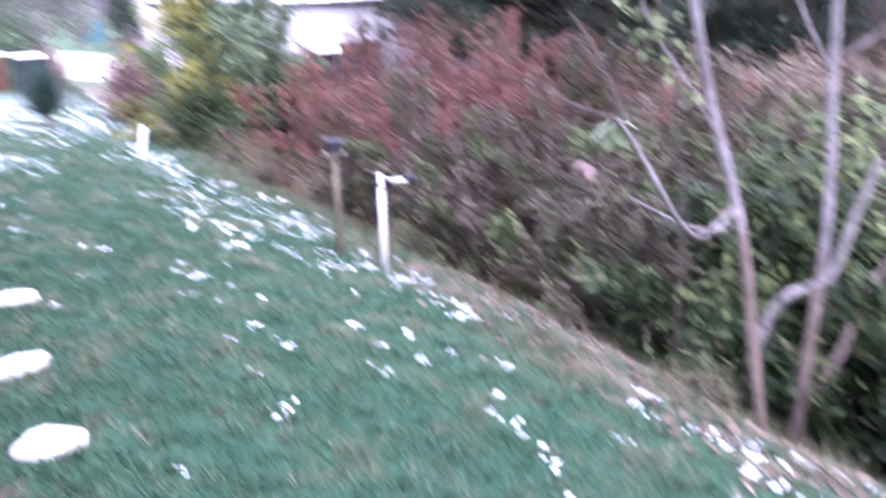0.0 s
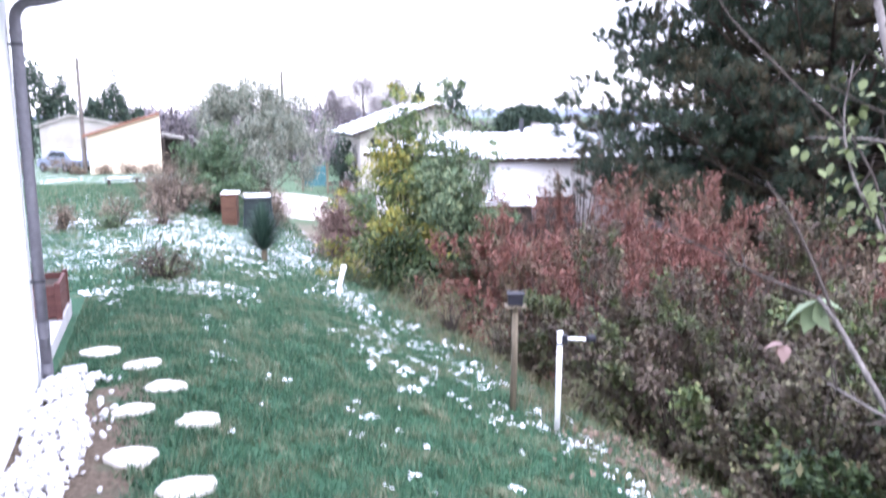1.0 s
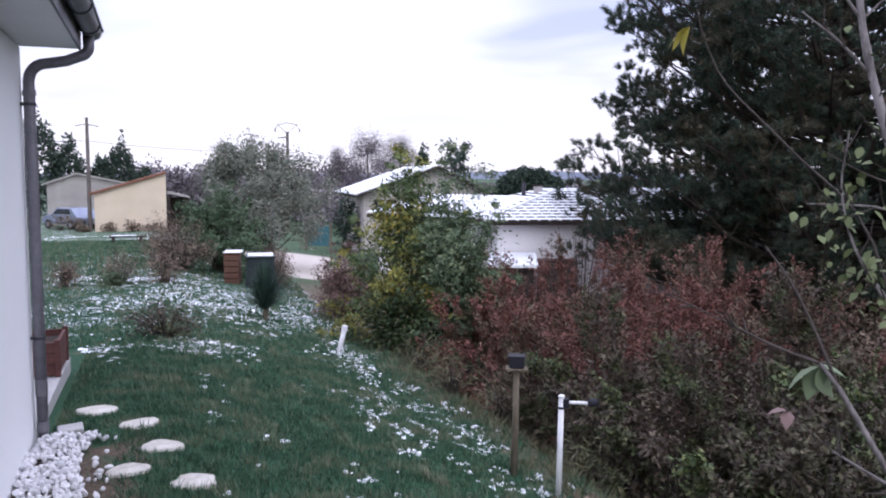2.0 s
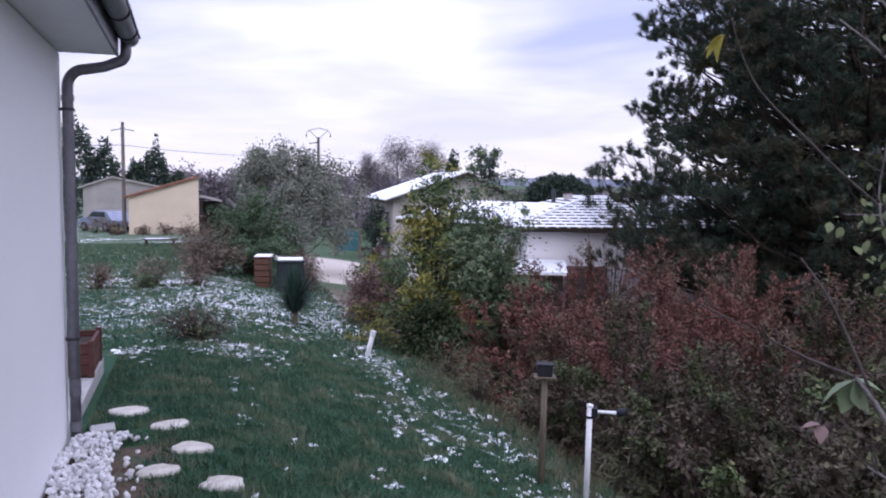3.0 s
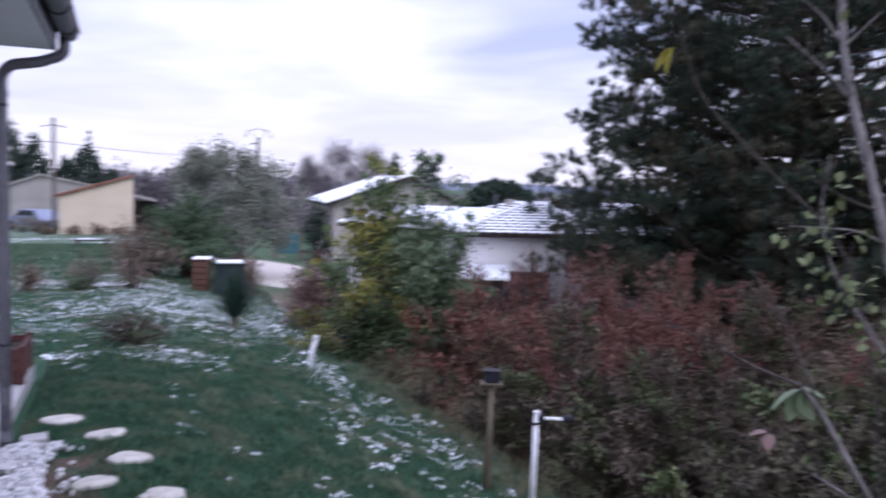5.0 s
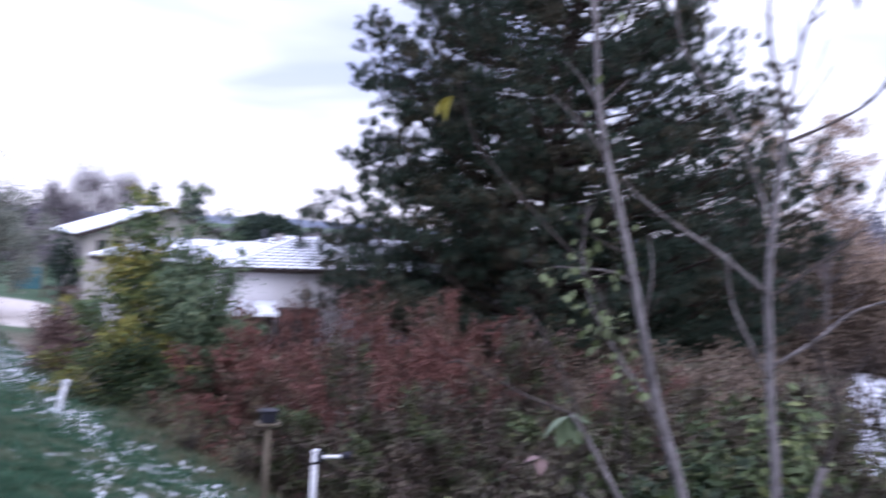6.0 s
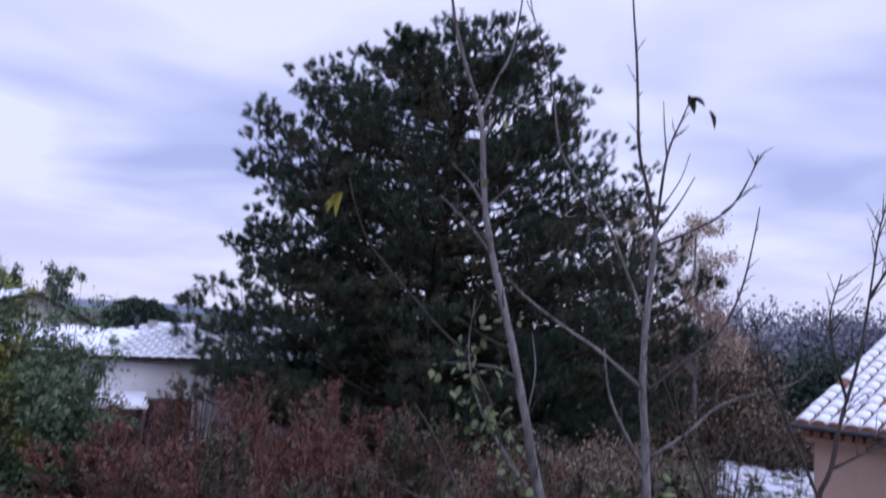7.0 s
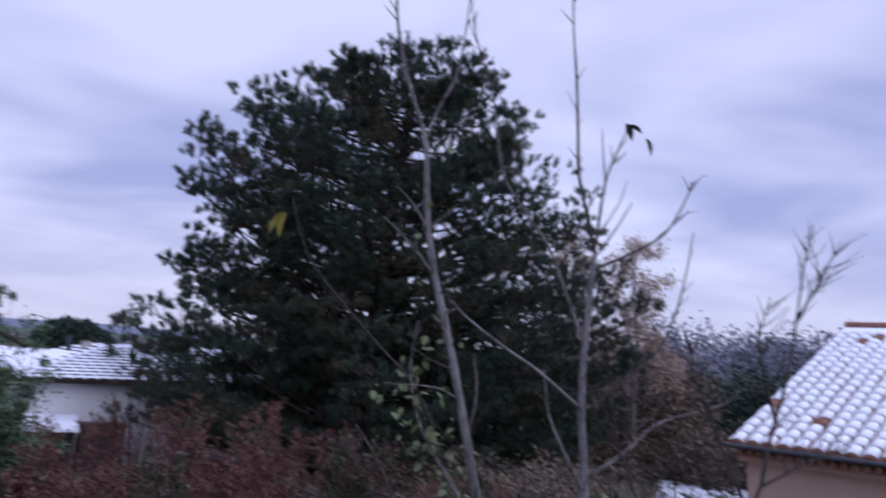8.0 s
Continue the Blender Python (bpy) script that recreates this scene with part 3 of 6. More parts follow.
def make_slab():
    x, y = W(-0.72, 5.32)
    ob = part("terrace", G().box((-6, 0.0, -0.25), (0.0, 2.1, 0.05)), M_CONCRETE, None, "concrete terrace slab beside the house", bevel=0.01, m=pose(x, y, 0, 0, 0, TURN), kind="structure")
    tagged(ob, category="terrace")


make_slab()


def make_planter():
    x, y = W(-0.90, 6.98)
    ob = thing("planter", "red-brown timber planter box on the terrace", "planter", m=pose(x, y, 0.05, 0, 0, TURN))
    w, d, h = 0.34, 0.62, 0.28
    for i in range(3):
        z = 0.015 + i * 0.086
        for yy in (-d / 2, d / 2 - 0.025):
            part("board", G().box((-w / 2, yy, z), (w / 2, yy + 0.025, z + 0.082)), M_PLANTER, ob, bevel=0.004)
        for xx in (-w / 2, w / 2 - 0.025):
            part("board", G().box((xx, -d / 2 + 0.027, z), (xx + 0.025, d / 2 - 0.027, z + 0.082)), M_PLANTER, ob, bevel=0.004)
    for xx in (-w / 2 - 0.012, w / 2 - 0.03):
        for yy in (-d / 2 - 0.012, d / 2 - 0.03):
            part("corner_post", G().box((xx, yy, 0), (xx + 0.042, yy + 0.042, h + 0.01)), M_PLANTER, ob, bevel=0.004)
    part("soil", G().box((-w / 2 + 0.03, -d / 2 + 0.03, 0.05), (w / 2 - 0.03, d / 2 - 0.03, h - 0.06)), M_SOIL, ob)


make_planter()

# ---- stepping stones and pebbles ----


STONES = [(-0.41, 5.92, 0.16, 0.13), (-0.13, 5.47, 0.14, 0.12), (-0.00, 4.95, 0.145, 0.12), (-0.18, 4.55, 0.14, 0.11), (0.15, 4.28, 0.14, 0.13), (-0.18, 3.85, 0.16, 0.13), (0.05, 3.43, 0.15, 0.125), (-0.21, 3.09, 0.15, 0.13), (0.06, 2.72, 0.145, 0.125), (-0.15, 1.8, 0.15, 0.13)]


def make_stones():
    spots = STONES
    for k, (b, a, rb, ra) in enumerate(spots):
        rng = np.random.default_rng(60 + k)
        x, y = W(b, a)
        vs, n = [], 14
        rr = [1 + 0.10 * math.sin(3 * t + k) + rng.uniform(-0.13, 0.13) for t in np.linspace(0, 6.28, n, False)]
        for s, z in ((0.82, -0.03), (0.84, 0.002), (0.78, 0.009), (0.5, 0.012 + rng.uniform(0, 0.003))):
            vs += [(rb * s * rr[i] * math.cos(2 * math.pi * i / n), ra * s * rr[i] * math.sin(2 * math.pi * i / n), z) for i in range(n)]
        fs = [(l * n + i, l * n + (i + 1) % n, (l + 1) * n + (i + 1) % n, (l + 1) * n + i) for l in range(3) for i in range(n)] + [tuple(3 * n + i for i in range(n))]
        ob = part("stepping_stone", G().add(vs, fs), M_STONE, None, "pale irregular stepping stone set in the lawn", shade=True, m=pose(x, y, height(b, a) + 0.012, rng.uniform(-2, 2), rng.uniform(-2, 2), TURN + 25 * math.sin(k * 2.1)))
        tagged(ob, category="stepping stone", group="stepping stones across the lawn")


make_stones()


def pebble_shape(rng, c, s, out):
    """One rounded pebble: a squashed ball of two rings."""
    rot = Euler(rng.uniform(0, 6.28, 3)).to_matrix()
    sx, sy, sz = s * rng.uniform(0.7, 1.3), s * rng.uniform(0.7, 1.1), s * rng.uniform(0.4, 0.7)
    vs = [Vector((0, 0, sz))]
    for zz, r in ((0.5, 0.87), (-0.5, 0.87)):
        for i in range(6):
            t = i * math.pi / 3 + (0.5 if zz < 0 else 0)
            q = 1 + rng.uniform(-0.24, 0.2)
            vs.append(Vector((math.cos(t) * r * sx * q, math.sin(t) * r * sy * q, zz * sz)))
    vs.append(Vector((0, 0, -sz)))
    fs = [(0, 1 + i, 1 + (i + 1) % 6) for i in range(6)] + [(13, 7 + (i + 1) % 6, 7 + i) for i in range(6)]
    fs += [(1 + i, 7 + i, 1 + (i + 1) % 6) for i in range(6)] + [(1 + (i + 1) % 6, 7 + i, 7 + (i + 1) % 6) for i in range(6)]
    out.add([tuple(rot @ v + Vector(c)) for v in vs], fs)


def make_pebbles():
    rng = np.random.default_rng(8)
    g = G()
    for i in range(3000):
        a = rng.uniform(0.4, 5.22)
        b = -0.70 + 0.30 * rng.uniform(0, 1) ** 1.15 + 0.03 * math.sin(a * 5)
        pebble_shape(rng, (*W(b, a), 0.012 + rng.uniform(0, 0.03)), rng.uniform(0.011, 0.026), g)
    for i in range(60):
        a = rng.uniform(0.6, 5.2)
        b = -0.38 + abs(rng.normal(0, 0.06))
        pebble_shape(rng, (*W(b, a), 0.012), rng.uniform(0.012, 0.024), g)
    ob = part("pebbles", g, M_PEBBLE, None, "strip of white pebbles along the house wall", kind="stuff")
    tagged(ob, category="pebbles")
    x, y = W(-0.54, 5.40)
    ob = part("paving_block", G().box((-0.075, -0.07, -0.05), (0.075, 0.07, 0.02)), M_CONCRETE, None, "grey concrete block ending the pebble strip", bevel=0.012, m=pose(x, y, 0.0, 2, -3, TURN + 6))
    tagged(ob, category="block")


make_pebbles()

# ---- posts on the lawn's edge ----


def make_tap_post():
    x, y = -0.376, 5.098
    z = ground_z(x, y)
    ob = thing("tap_post", "slim white plastic post with a white crossarm and black fitting", "post", m=pose(x, y, z))
    top = 0.175 - z
    part("post", G().tube([(0, 0, -0.1), (0.012, 0, top)], 0.019, 12), M_PVC, ob, shade=True)
    part("cap", G().tube([(0.012, 0, top), (0.012, 0, top + 0.012), (0.012, 0, top + 0.018)], [0.022, 0.022, 0.012], 12), M_PVC, ob)
    part("band", G().tube([(0.010, 0, top - 0.075), (0.010, 0, top - 0.06)], 0.022, 12), M_BLACK, ob)
    part("clamp", G().box((0.025, -0.022, top - 0.065), (0.062, 0.022, top - 0.005)), M_BLACK, ob, bevel=0.005)
    part("crossarm", G().tube([(0.05, 0, top - 0.03), (0.185, -0.005, top - 0.026)], 0.011, 10), M_PVC, ob, "white plastic crossarm")
    part("fitting", G().tube([(0.18, 0, top - 0.026), (0.2, 0, top - 0.022), (0.235, 0, top - 0.018), (0.245, 0, top - 0.018)], [0.018, 0.027, 0.025, 0.012], 10), M_BLACK, ob, "black plastic end fitting")


def make_lantern_post():
    x, y = -0.715, 5.42
    z = ground_z(x, y)
    ob = thing("lamp_post", "weathered wooden post carrying a small black solar lamp", "post", m=pose(x, y, z, 0, 1.0, 10))
    top = 0.265 - z
    part("post", G().tube([(0, 0, -0.1), (0.003, 0, 0.4), (0, 0, top)], [0.025, 0.023, 0.022], 10), M_POST, ob, shade=True)
    part("ledge", G().box((-0.075, -0.06, top), (0.075, 0.06, top + 0.012)), M_POST, ob, bevel=0.003)
    part("lamp_box", G().box((-0.052, -0.045, top + 0.014), (0.052, 0.045, top + 0.085)), M_BLACK, ob, "black lamp housing", bevel=0.008)
    part("lamp_lid", G().box((-0.06, -0.052, top + 0.087), (0.06, 0.052, top + 0.1)), M_BLACK, ob, bevel=0.004)


def make_stake():
    x, y = -3.30, 8.90
    z = ground_z(x, y)
    ob = thing("stake", "short leaning white plastic pipe at the lawn's edge", "stake", m=pose(x, y, z, 0, 14, 15))
    part("pipe", G().tube([(0, 0, -0.1), (0, 0, 0.33)], 0.030, 12), M_PVC, ob, shade=True)
    part("rim", G().tube([(0, 0, 0.28), (0, 0, 0.34), (0, 0, 0.342)], [0.037, 0.037, 0.022], 12), M_PVC, ob)


make_tap_post()
make_lantern_post()
make_stake()


def make_bins():
    x, y = -7.12, 14.75
    z = ground_z(x, y)
    ob = thing("compost_bin", "dark green plastic compost bin with snow on its lid", "bin", m=pose(x, y, z, 0, 0, 26))
    h = 0.03 - z
    w0, w1 = 0.31, 0.26
    part("body", G().add([(-w0, -w0, 0), (w0, -w0, 0), (w0, w0, 0), (-w0, w0, 0), (-w1, -w1, h - 0.06), (w1, -w1, h - 0.06), (w1, w1, h - 0.06), (-w1, w1, h - 0.06)],
                         [(3, 2, 1, 0), (4, 5, 6, 7), (0, 1, 5, 4), (1, 2, 6, 5), (2, 3, 7, 6), (3, 0, 4, 7)]), M_BIN, ob, bevel=0.012)
    for k in range(5):
        t = 0.1 + 0.17 * k
        w = w0 + (w1 - w0) * t + 0.006
        part("rib", G().box((-w, -w, t * h), (w, w, t * h + 0.018)), M_BIN, ob, bevel=0.004)
    part("lid", G().box((-w1 - 0.025, -w1 - 0.025, h - 0.055), (w1 + 0.025, w1 + 0.025, h - 0.015)), M_BIN, ob, bevel=0.012)
    sn = part("snow_cap", G().box((-0.25, -0.25, h - 0.012), (0.25, 0.24, h + 0.02)), M_SNOW, None, "thin layer of snow on the compost bin", bevel=0.012, m=pose(x, y, z, 0, 0, 26))
    tagged(sn, category="snow")
    x, y = -7.86, 15.0
    z = ground_z(x, y)
    ob = thing("wooden_crate", "orange-brown slatted wooden crate with snow on top", "crate", m=pose(x, y, z, 0, 0, 22))
    for k in range(5):
        zz = 0.02 + 0.122 * k
        for s in (-1, 1):
            part("slat", G().box((-0.15, s * 0.28 - 0.012, zz), (0.15, s * 0.28 + 0.012, zz + 0.105)), M_ORANGEWOOD, ob, bevel=0.003)
            part("slat", G().box((s * 0.14 - 0.012, -0.265, zz), (s * 0.14 + 0.012, 0.265, zz + 0.105)), M_ORANGEWOOD, ob, bevel=0.003)
    for sx in (-1, 1):
        for sy in (-1, 1):
            part("corner_post", G().box((sx * 0.11 - 0.015, sy * 0.25 - 0.015, 0), (sx * 0.11 + 0.015, sy * 0.25 + 0.015, 0.62)), M_ORANGEWOOD, ob)
    part("lid", G().box((-0.17, -0.31, 0.635), (0.17, 0.31, 0.655)), M_ORANGEWOOD, ob, bevel=0.003)
    sn = part("snow_cap", G().box((-0.16, -0.29, 0.658), (0.19, 0.3, 0.672)), M_SNOW, None, "thin layer of snow on the wooden crate", bevel=0.005, m=pose(x, y, z, 0, 0, 22))
    tagged(sn, category="snow")


make_bins()


def make_yucca(x, y, h, seed):
    z = ground_z(x, y)
    rng = np.random.default_rng(seed)
    ob = thing("yucca", "young yucca with stiff blue-green blades on a short stem", "plant", m=pose(x, y, z))
    part("stem", G().tube([(0, 0, -0.05), (0.01, 0, 0.2), (0, 0.01, h * 0.5)], [0.045, 0.04, 0.035], 8), M_POST, ob)
    A, B, C = [], [], []
    for i in range(800):
        az, t = rng.uniform(0, 6.28), rng.uniform(0, 1)
        el = radians(24 + 62 * t ** 0.7 + rng.normal(0, 7))
        d = np.array([math.cos(az) * math.cos(el), math.sin(az) * math.cos(el), math.sin(el)])
        c = np.array([0, 0, h * (0.16 + 0.24 * t)])
        s = np.cross(d, [0, 0, 1.0]) + 1e-3
        s /= np.linalg.norm(s)
        L = h * rng.uniform(0.36, 0.60)
        A.append(c + s * 0.012), B.append(c - s * 0.012), C.append(c + d * L + [0, 0, -0.02])
    part("leafage", tris_mesh("leafage", np.array(A), np.array(B), np.array(C), M_YUCCA), M_YUCCA, ob, kind="stuff")


M_YUCCA = leafy("yucca_blades", [(0.0, (0.018, 0.042, 0.033)), (0.7, (0.045, 0.083, 0.063)), (1.0, (0.090, 0.128, 0.090))])
make_yucca(-4.98, 10.44, 1.0, 5)

# ---- hedge and shrubs ----
HEDGE = "shrubs in the hedge below the bank"
M_DULLRED = leafy("dull_red_brown_leaves", [(0.0, (0.060, 0.036, 0.032)), (0.5, (0.130, 0.078, 0.066)), (1.0, (0.220, 0.150, 0.125))])


def make_hedge():
    L_RED = "red-brown leaved hedge shrub on the bank"
    L_OLIVE = "olive and brown leaved hedge shrub on the bank"
    L_GREEN = "dense green hedge shrub with yellowing leaves"
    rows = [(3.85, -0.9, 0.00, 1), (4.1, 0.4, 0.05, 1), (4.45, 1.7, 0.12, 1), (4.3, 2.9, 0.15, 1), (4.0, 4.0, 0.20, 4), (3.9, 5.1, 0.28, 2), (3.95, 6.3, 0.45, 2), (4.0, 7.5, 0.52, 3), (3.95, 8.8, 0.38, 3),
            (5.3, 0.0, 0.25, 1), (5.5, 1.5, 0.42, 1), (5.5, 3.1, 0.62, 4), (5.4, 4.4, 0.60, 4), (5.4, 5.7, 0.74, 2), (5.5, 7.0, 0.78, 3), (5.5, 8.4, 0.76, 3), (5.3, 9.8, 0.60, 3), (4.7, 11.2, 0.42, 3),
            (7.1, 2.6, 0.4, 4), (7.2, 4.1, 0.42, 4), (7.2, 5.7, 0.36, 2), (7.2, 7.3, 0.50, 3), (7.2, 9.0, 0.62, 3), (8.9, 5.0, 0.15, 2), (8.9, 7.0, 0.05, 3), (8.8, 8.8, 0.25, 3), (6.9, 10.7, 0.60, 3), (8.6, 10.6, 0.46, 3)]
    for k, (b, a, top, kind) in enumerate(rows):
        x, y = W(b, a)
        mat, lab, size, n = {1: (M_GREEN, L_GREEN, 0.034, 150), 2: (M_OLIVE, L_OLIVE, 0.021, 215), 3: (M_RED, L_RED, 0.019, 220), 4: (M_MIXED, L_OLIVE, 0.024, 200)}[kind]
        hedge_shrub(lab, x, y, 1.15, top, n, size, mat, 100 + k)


def hedge_shrub(label, x, y, r, top, sprays, size, mat, seed):
    """A hedge shrub: arching sprays that fork to leafy side twigs, with dark hollows between them and a thin leafy core."""
    rng = np.random.default_rng(seed)
    zb = ground_z(x, y)
    h = top - zb
    ob = thing("hedge_shrub", label, "shrub", HEDGE, pose(x, y, zb))
    wood, P, D = G(), [], []

    def leaves_along(p, e, count, spread):
        t = rng.uniform(0.1, 1.08, (count, 1))
        P.append(np.array(p) + (np.array(e) - np.array(p)) * t + rng.normal(0, spread, (count, 3)))
        D.append(np.tile(np.array((e - p).normalized()), (count, 1)))

    for i in range(int(sprays * 1.12)):
        # sprays bunch into boughs, with hollows between
        if i % 6 == 0:
            az0, u0, far = i * 0.39996 + rng.normal(0, 0.2), rng.uniform(0.02, 1), rng.uniform(-0.27, 0.14)
        az, u = az0 + rng.normal(0, 0.085), u0 + rng.normal(0, 0.045)
        el = math.asin(max(-0.1, min(1.0, u)))
        lump = 0.86 + far + 0.42 * noise.noise((math.cos(az) * 2.2 + seed, math.sin(az) * 2.2, el * 2.2)) + rng.uniform(-0.09, 0.05)
        out = Vector((math.cos(az) * math.cos(el), math.sin(az) * math.cos(el), 0))
        slope = max(-0.6, min(0.6 * h, ground_z(x + out.x * r * lump, y + out.y * r * lump) - zb))
        end = Vector((out.x * r * lump, out.y * r * lump, slope + max(0.06, (h - slope) * (0.05 + 0.95 * math.sin(el)) * min(1.08, lump + 0.12))))
        start = Vector((end.x * 0.5, end.y * 0.5, max(0.05, slope * 0.5 + (end.z - slope) * 0.55)))
        mid = start.lerp(end, 0.6) + Vector((0, 0, 0.07))
        if rng.uniform() < 0.3:
            wood.tube([Vector((start.x * 0.2, start.y * 0.2, 0)), start, mid, end], [0.011, 0.007, 0.004, 0.002], 4, False)
        ahead = (end - mid).normalized()
        leaves_along(mid, end, 16, 0.016)
        for j in range(7):
            p = start.lerp(mid, rng.uniform(0.5, 1)) if j < 2 else mid.lerp(end, rng.uniform(0, 0.9))
            side = Vector(rng.normal(0, 1, 3))
            side = (side - ahead * side.dot(ahead)).normalized()
            e = p + (ahead * 0.7 + side * 0.8 + Vector((0, 0, 0.12))).normalized() * rng.uniform(0.07, 0.17)
            if j % 3 == 0:
                wood.tube([p, e], [0.0028, 0.0015], 3, False)
            leaves_along(p, e, int(15 * (0.021 / size) ** 0.8), 0.015)
    core = rng.normal(0, 0.30, (1500, 3)) * np.array([r, r, 0]) + np.array([0, 0, h]) * rng.uniform(0.03, 0.62, (1500, 1))
    P.append(core)
    D.append(unit(rng.normal(0, 1, core.shape)))
    part("wood", wood, M_TWIG, ob, kind="stuff")
    P, D = np.concatenate(P), np.concatenate(D)
    P[:, 2] = np.maximum(P[:, 2], -0.6)
    U = unit(D * 0.7 + rng.normal(0, 0.45, D.shape) - np.array([0, 0, 0.2]))
    V = unit(np.cross(U, np.array([0, 0, 1.0]) + rng.normal(0, 0.28, D.shape)))
    V = unit(np.cross(np.cross(U, V), U))
    s = size * rng.uniform(0.6, 1.35, (len(P), 1))
    part("foliage", quads_mesh("foliage", P, U * s, V * s * 0.52, mat, 0.25), mat, ob, kind="stuff")


M_MIXED = leafy("mixed_hedge_leaves", [(0.0, (0.038, 0.032, 0.023)), (0.4, (0.078, 0.058, 0.042)), (0.8, (0.073, 0.072, 0.038)), (1.0, (0.135, 0.117, 0.072))],
                patch=[(0.0, (0.031, 0.050, 0.021)), (0.6, (0.072, 0.107, 0.035)), (1.0, (0.190, 0.205, 0.085))], patch_scale=2.2, lo=0.5, hi=0.64)
make_hedge()
x, y = W(3.30, 10.35)
shrub("tall_shrub", "tall upright shrub with yellowing leaves", x - 0.10, y, 1.0, 0.85, 1.66, 25000, 0.038, M_YELLOW, 201, upright=0.8, twigs=120, z0=0.03, slim=0.30, sprigs=0.4, clump=0.085, rough=0.7)
shrub("tall_shrub", "tall upright shrub with grey-green leaves", x + 0.75, y - 0.35, 1.05, 0.9, 1.68, 26000, 0.038, M_GREYGREEN, 202, upright=0.8, twigs=115, z0=0.03, slim=0.30, sprigs=0.45, clump=0.085, rough=0.7)
shrub("tall_shrub", "spindly upright shrub with yellow-green leaves", x + 0.35, y + 0.3, 0.8, 0.65, 1.74, 9000, 0.038, M_GREYGREEN, 209, upright=0.9, twigs=60, slim=0.30, sprigs=0.6, clump=0.07, rough=0.7)
shrub("shrub", "dark green leafy shrub at the foot of the tall shrubs", x + 0.15, y - 0.55, 0.95, 0.7, 0.25, 11000, 0.030, M_GREEN, 210, twigs=150, z0=0.02, sprigs=0.2)
x, y = W(5.9, 10.3)
shrub("shrub", "twiggy shrub with a few dull red leaves above the hedge", x, y, 0.95, 0.8, 1.02, 1500, 0.026, M_DULLRED, 211, upright=0.5, twigs=110, sprigs=0.9, slim=0.4, clump=0.05)
shrub("shrub", "dull red-brown shrub at the lawn's end", -4.45, 12.5, 0.62, 0.7, 0.42, 12000, 0.024, M_DULLRED, 203)
shrub("shrub", "green feathery shrub at the end of the lawn", -9.0, 16.6, 1.25, 1.1, 1.35, 17000, 0.045, M_BROOM, 205, upright=0.6, slim=0.25)
shrub("shrub", "thin dry brown shrub at the end of the lawn", -10.2, 16.3, 0.85, 0.7, 0.75, 4200, 0.03, M_BROWNBUSH, 206, slim=0.3)
shrub("shrub", "thin grey-green shrub beside the lane", -8.25, 17.4, 0.45, 0.45, 0.75, 2600, 0.03, M_SUMAC, 207, upright=0.7, slim=0.3)
shrub("shrub", "dark evergreen shrub by the lane", -13.2, 37.0, 1.1, 1.1, 1.0, 3000, 0.08, M_FARGREEN, 208)
for k, (x, y, r, top, mt) in enumerate([(-9.0, 11.4, 0.28, 0.28, M_BROWNBUSH), (-8.4, 12.0, 0.42, 0.35, M_BROWNBUSH), (-8.35, 11.7, 0.22, 0.02, M_GREYGREEN), (-7.8, 12.4, 0.42, 0.28, M_BROWNBUSH), (-4.72, 7.5, 0.45, 0.28, M_OLIVE)]):
    shrub("low_shrub", "low dry tufted shrub on the lawn", x, y, r, r, top, 1400, 0.03, mt, 220 + k, twigs=90, slim=0.22, group="low shrubs on the lawn")
tree("sumac_tree", "slender tree with thin feathery foliage", -10.9, 22.3, 1.95, 2.6, 31, M_SUMAC, 24000, 0.045, M_TWIG, 0.07, 0.2, 3, 4, limbs=10)
tree("sumac_tree", "slender tree with thin dull foliage", -9.7, 20.9, 1.2, 1.8, 32, M_SUMAC, 14000, 0.04, M_TWIG, 0.05, 0.2, 3, 4, limbs=9)


for k, (b, a, r, top) in enumerate([(2.95, 6.6, 0.3, -0.25), (2.85, 7.6, 0.35, -0.2), (2.9, 8.7, 0.35, -0.25), (3.0, 5.2, 0.25, -0.45), (2.9, 2.2, 0.25, -0.5)]):
    x, y = W(b, a)
    shrub("dry_tuft", "tuft of dry straw-coloured stalks on the bank", x, y, r, r, top, 700, 0.05, M_STRAW, 240 + k, twigs=80, slim=0.08, upright=0.8, group="dry tufts on the bank", category="grass")


shrub("shrub", "bare twiggy shrub with a few brown leaves below the bank", 6.35, 9.7, 0.95, 0.9, 0.45, 1500, 0.022, M_BROWNBUSH, 231, twigs=150, sprigs=0.9, slim=0.4)
shrub("shrub", "low grey-green leaved shrub below the bank", 5.55, 9.5, 0.8, 0.8, -0.05, 5200, 0.028, M_GREYGREEN, 232, twigs=120, sprigs=0.3)
shrub("shrub", "low grey-green leaved shrub below the bank", 7.6, 9.9, 0.8, 0.8, -0.1, 3200, 0.026, M_GREYGREEN, 233, twigs=120, sprigs=0.6)


for k, (x, y, r, top) in enumerate([(-7.35, 15.9, 0.45, 0.10), (-9.07, 14.98, 0.9, 0.7), (-5.20, 14.2, 0.7, 0.25)]):
    shrub("shrub", "dry brown scrub at the end of the lawn", x, y, r, r, top, 4500, 0.03, M_BROWNBUSH, 250 + k, slim=0.3, twigs=140, sprigs=0.4)


